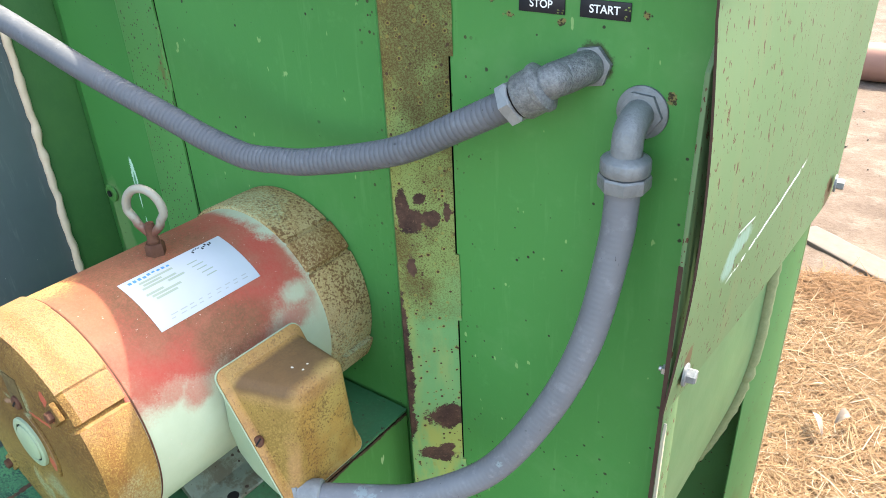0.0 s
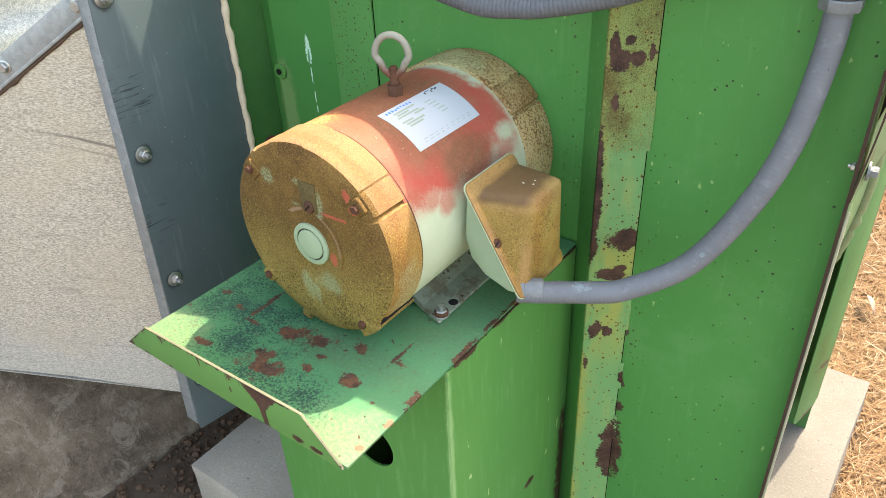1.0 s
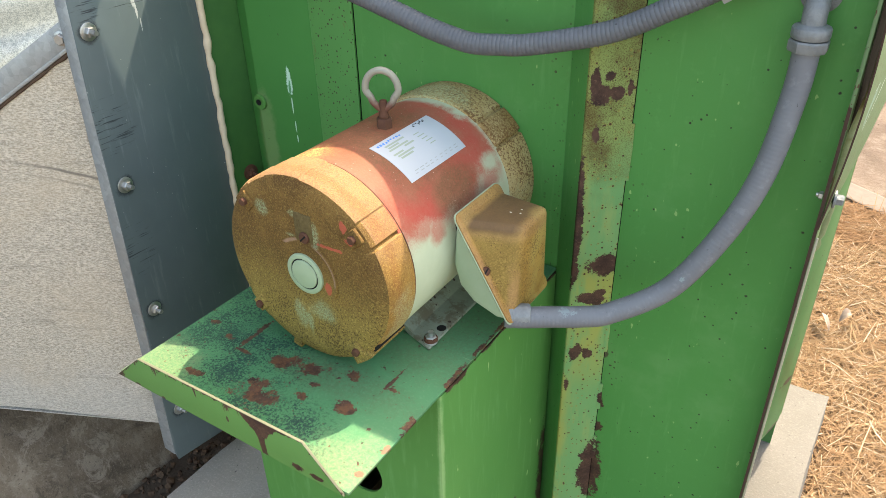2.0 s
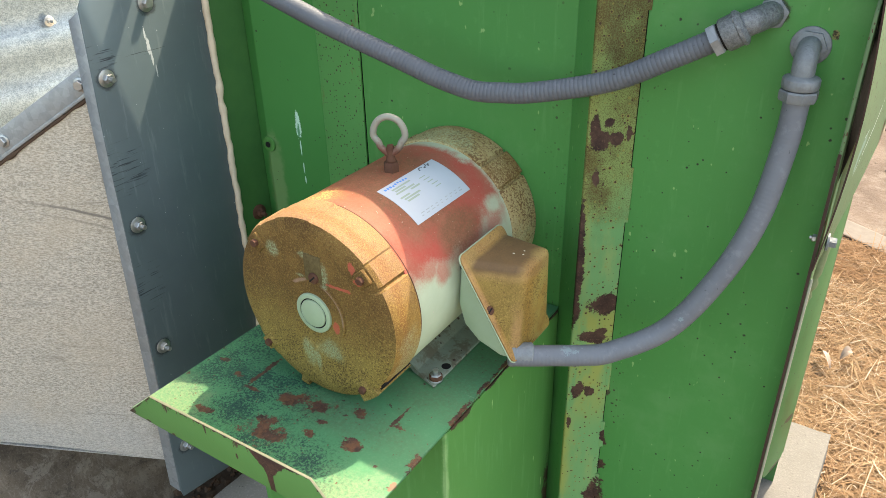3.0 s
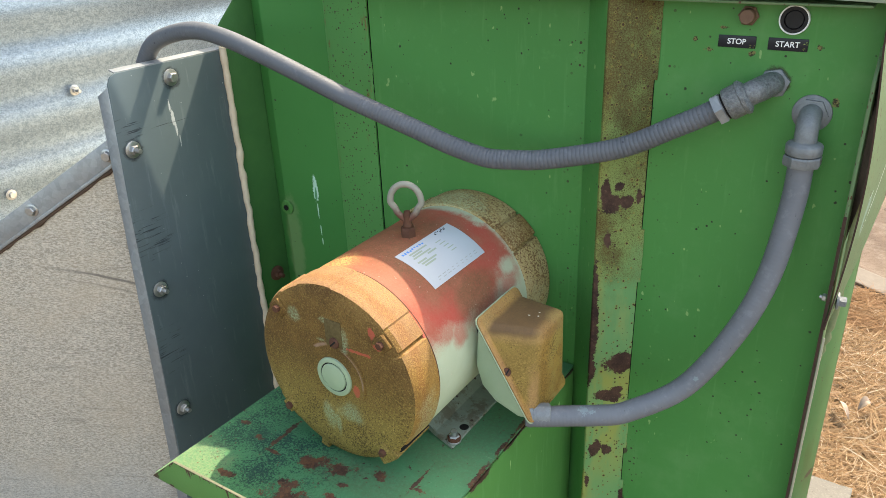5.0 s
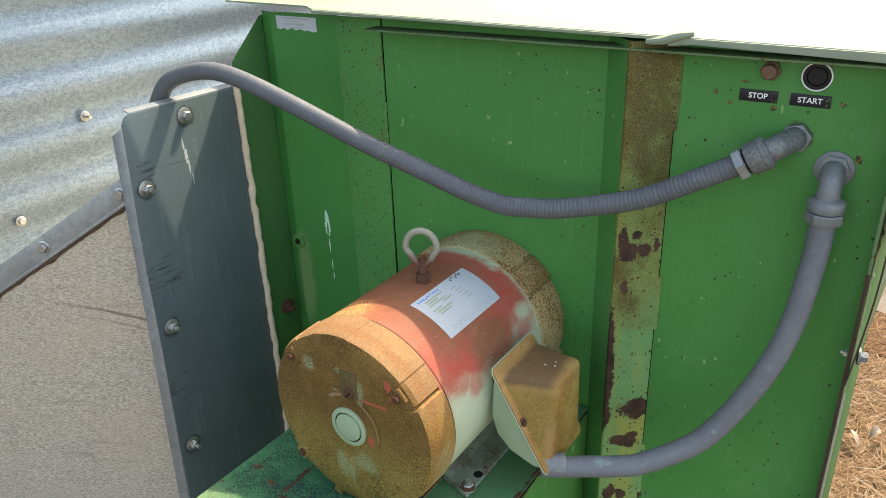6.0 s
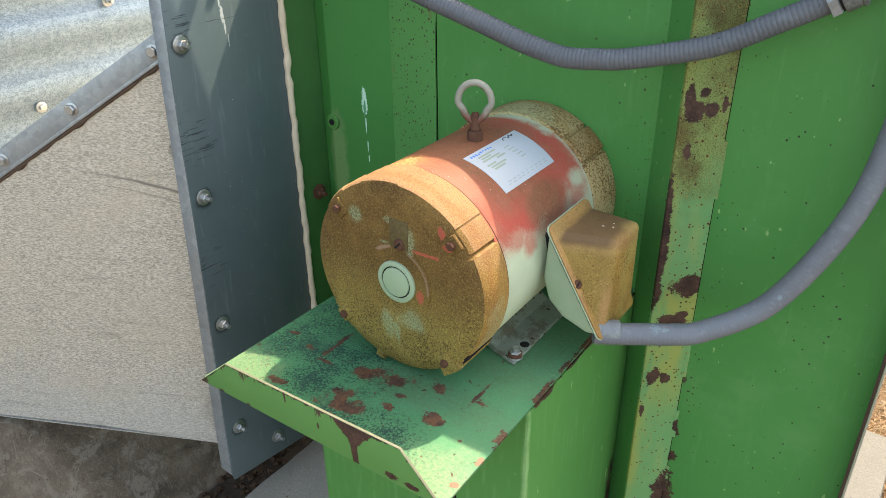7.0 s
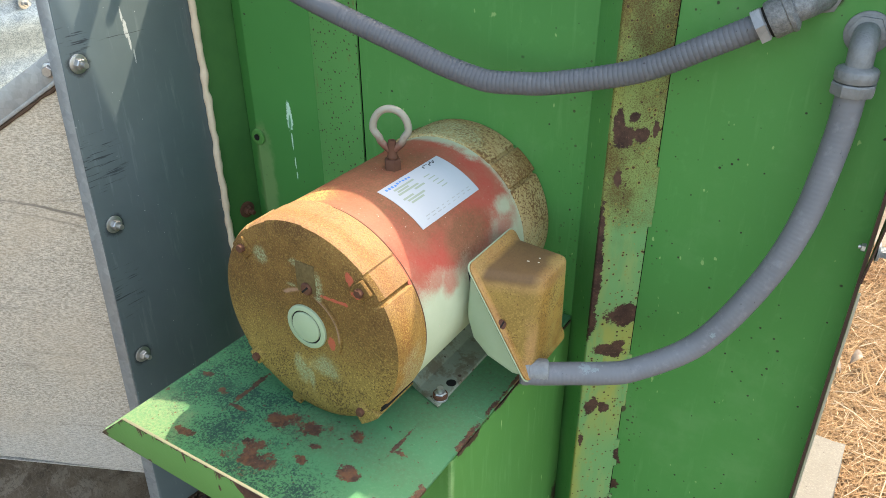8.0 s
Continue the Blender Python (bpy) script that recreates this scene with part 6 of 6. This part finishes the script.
def bin_bolt(y, z, long=False):
    x = -8.64 + math.sqrt(6.5 ** 2 - (y - 0.9) ** 2)
    bolt(grain_bin, (x + 0.006, y, z), (1, 0, 0), 0.0150, 0.008, 0.016 if long else 0, 0.0145, label="zinc bolt with washer")


bin_bolt(0.761, 1.185, True)
bin_bolt(0.520, 0.955)


# ---- straw, crumbs and far things ----
def blades(n, spread, size, seed):
    """Loose dry stalks: thin, stiff, tapered strips with a kink or a slight bow, lying over one another."""
    rnd = random.Random(seed)
    vs, fs = [], []
    for _ in range(n):
        x, y, keep = spread(rnd)
        if not keep:
            continue
        L, w = rnd.uniform(*size) * rnd.choice((0.25, 0.4, 0.6, 1, 1.5)), rnd.choice((0.0005, 0.0006, 0.0008, 0.0010, 0.0016))
        a = rnd.gauss(0.6, 1.1) if rnd.random() < 0.6 else rnd.uniform(0, 2 * math.pi)
        up = rnd.gauss(0.02, 0.16)
        z = max(0.0, ground_height(x, y)) + rnd.uniform(0.004, 0.026)
        d, q = Vector((math.cos(a), math.sin(a), up)), Vector((-math.sin(a), math.cos(a), rnd.uniform(-0.9, 0.9)))
        kink = rnd.uniform(-0.28, 0.28) if rnd.random() < 0.25 else rnd.uniform(-0.05, 0.05)
        k = len(vs)
        for t, side, ww in ((0, 0, w), (rnd.uniform(0.35, 0.65), 0, w * 0.9), (1, kink, w * 0.35)):
            c = Vector((x, y, z)) + d * (L * t) + q * (L * side) - Vector((0, 0, 0.05 * L * t * t))
            c.z = max(c.z, 0.004)
            vs += [c - q * ww, c + q * ww]
        fs += [(k, k + 1, k + 3, k + 2), (k + 2, k + 3, k + 5, k + 4)]
    me = bpy.data.meshes.new("straw")
    me.from_pydata([tuple(v) for v in vs], [], fs)
    return me


def straw_spread(r):
    x, y = r.uniform(-0.95, 0.95), 0.55 + 2.85 * r.random() ** 0.8
    under = -0.42 < x < -0.09 and y < 1.48
    if math.hypot((x + 0.05) / 0.95, (y - 1.85) / 1.35) > 0.93 + 0.25 * noise.noise(Vector((x * 2.2, y * 2.2, 8))):
        return x, y, False
    edge = y < 2.88 + 0.30 * noise.noise(Vector((x * 3, y * 2, 5))) and (x > -0.4 or y > 1.25)
    thin = noise.noise(Vector((x * 5, y * 5, 2))) > -0.45 or r.random() < 0.4
    return x, y, edge and thin and not under


straw = part("straw", blades(190000, straw_spread, (0.035, 0.11), 3), M_STRAW, None)
tagged(straw, "loose golden dry straw littering the ground", "straw", kind="stuff")
mat = part("chaff", wobble_grid(-0.95, 0.95, 0.5, 3.2, 70, 100, lambda x, y: ground_height(x, y) + 0.006 + 0.016 * noise.noise(Vector((x * 22, y * 22, 1))) - 0.12 * max(0, math.hypot((x + 0.05) / 0.95, (y - 1.85) / 1.35) - 0.78 - 0.2 * noise.noise(Vector((x * 2.2, y * 2.2, 8)))) - (0.04 if x < -0.09 and y < 1.49 else 0)), plain("matted_chaff", (0.085, 0.048, 0.023), (0.18, 0.108, 0.055), 0.9, 0, 60, 0.8, 90), None)
tagged(mat, "matted pale chaff under the loose straw", "chaff", kind="stuff")


def crumbs(n, place, size, seed):
    rnd = random.Random(seed)
    bm = bmesh.new()
    for _ in range(n):
        x, y = place(rnd)
        r = rnd.uniform(*size) * (0.5 + rnd.random())
        g = bmesh.ops.create_icosphere(bm, subdivisions=1, radius=r, matrix=Matrix.Translation((x, y, ground_height(x, y) + r * 0.5)))
        for v in g["verts"]:
            v.co += noise.noise_vector(v.co * 90) * r * 0.6
    return bm


dirt = part("dirt_clods", crumbs(1100, lambda r: (r.uniform(-1.60, -1.20), r.uniform(0.02, 0.95)), (0.003, 0.009), 4), plain("dark_clod", (0.045, 0.026, 0.016), (0.125, 0.078, 0.05), 0.95, 0, 40, 0.7, 70), None, smooth=0)
tagged(dirt, "dark crumbly clods of soil beside the footing", "soil", kind="stuff")
stones = part("pebbles", crumbs(60, lambda r: (r.uniform(-1.2, 0.4), r.uniform(2.9, 5.2)), (0.003, 0.008), 8), plain("pale_pebble", (0.12, 0.095, 0.075), (0.20, 0.165, 0.135), 0.9, 0, 40, 0.5, 60), None, smooth=0)
tagged(stones, "pale pebbles scattered on the dirt", "pebbles", kind="stuff")
for x, y, a, L in ((-0.15, 1.93, 2.2, 0.09), (-0.13, 2.00, 0.9, 0.055)):
    bm = bmesh.new()
    n = 8
    rows = []
    for k in range(n + 1):
        t = k / n
        w = 0.014 * math.sin(math.pi * min(1, t * 0.96 + 0.03)) ** 0.7
        c = Vector((x + math.cos(a) * L * t, y + math.sin(a) * L * t, 0.045 + 0.03 * math.sin(3 * t)))
        q = Vector((-math.sin(a), math.cos(a), 0.6)).normalized()
        rows.append([bm.verts.new(c - q * w + Vector((0, 0, 0.006))), bm.verts.new(c), bm.verts.new(c + q * w + Vector((0, 0, 0.006)))])
    for p, q in zip(rows, rows[1:]):
        bm.faces.new((p[0], p[1], q[1], q[0]))
        bm.faces.new((p[1], p[2], q[2], q[1]))
    tagged(part("dry_husk", bm, plain("dry_husk", (0.15, 0.11, 0.085), (0.30, 0.235, 0.185), 0.7, 0, 50, 0.3), None), "curled dry husk lying in the straw", "husk", "husks")
slab_ob = part("stone_slab", rough_block(-0.56, 0.02, 3.06, 3.20, -0.02, 0.012, -30), plain("dusty_slab_stone", (0.095, 0.080, 0.066), (0.145, 0.126, 0.106), 0.9, 0, 30, 0.5, 120), None, smooth=60)
tagged(slab_ob, "flat pale stone slab half sunk in dirt", "stone slab")
pipe = part("pipe", rod((-1.10, 5.72, 0.125), (1.40, 5.95, 0.125), 0.127, 40, 0.01), M_PIPE, None)
tagged(pipe, "thick brown-red pipe lying on the dirt", "pipe")
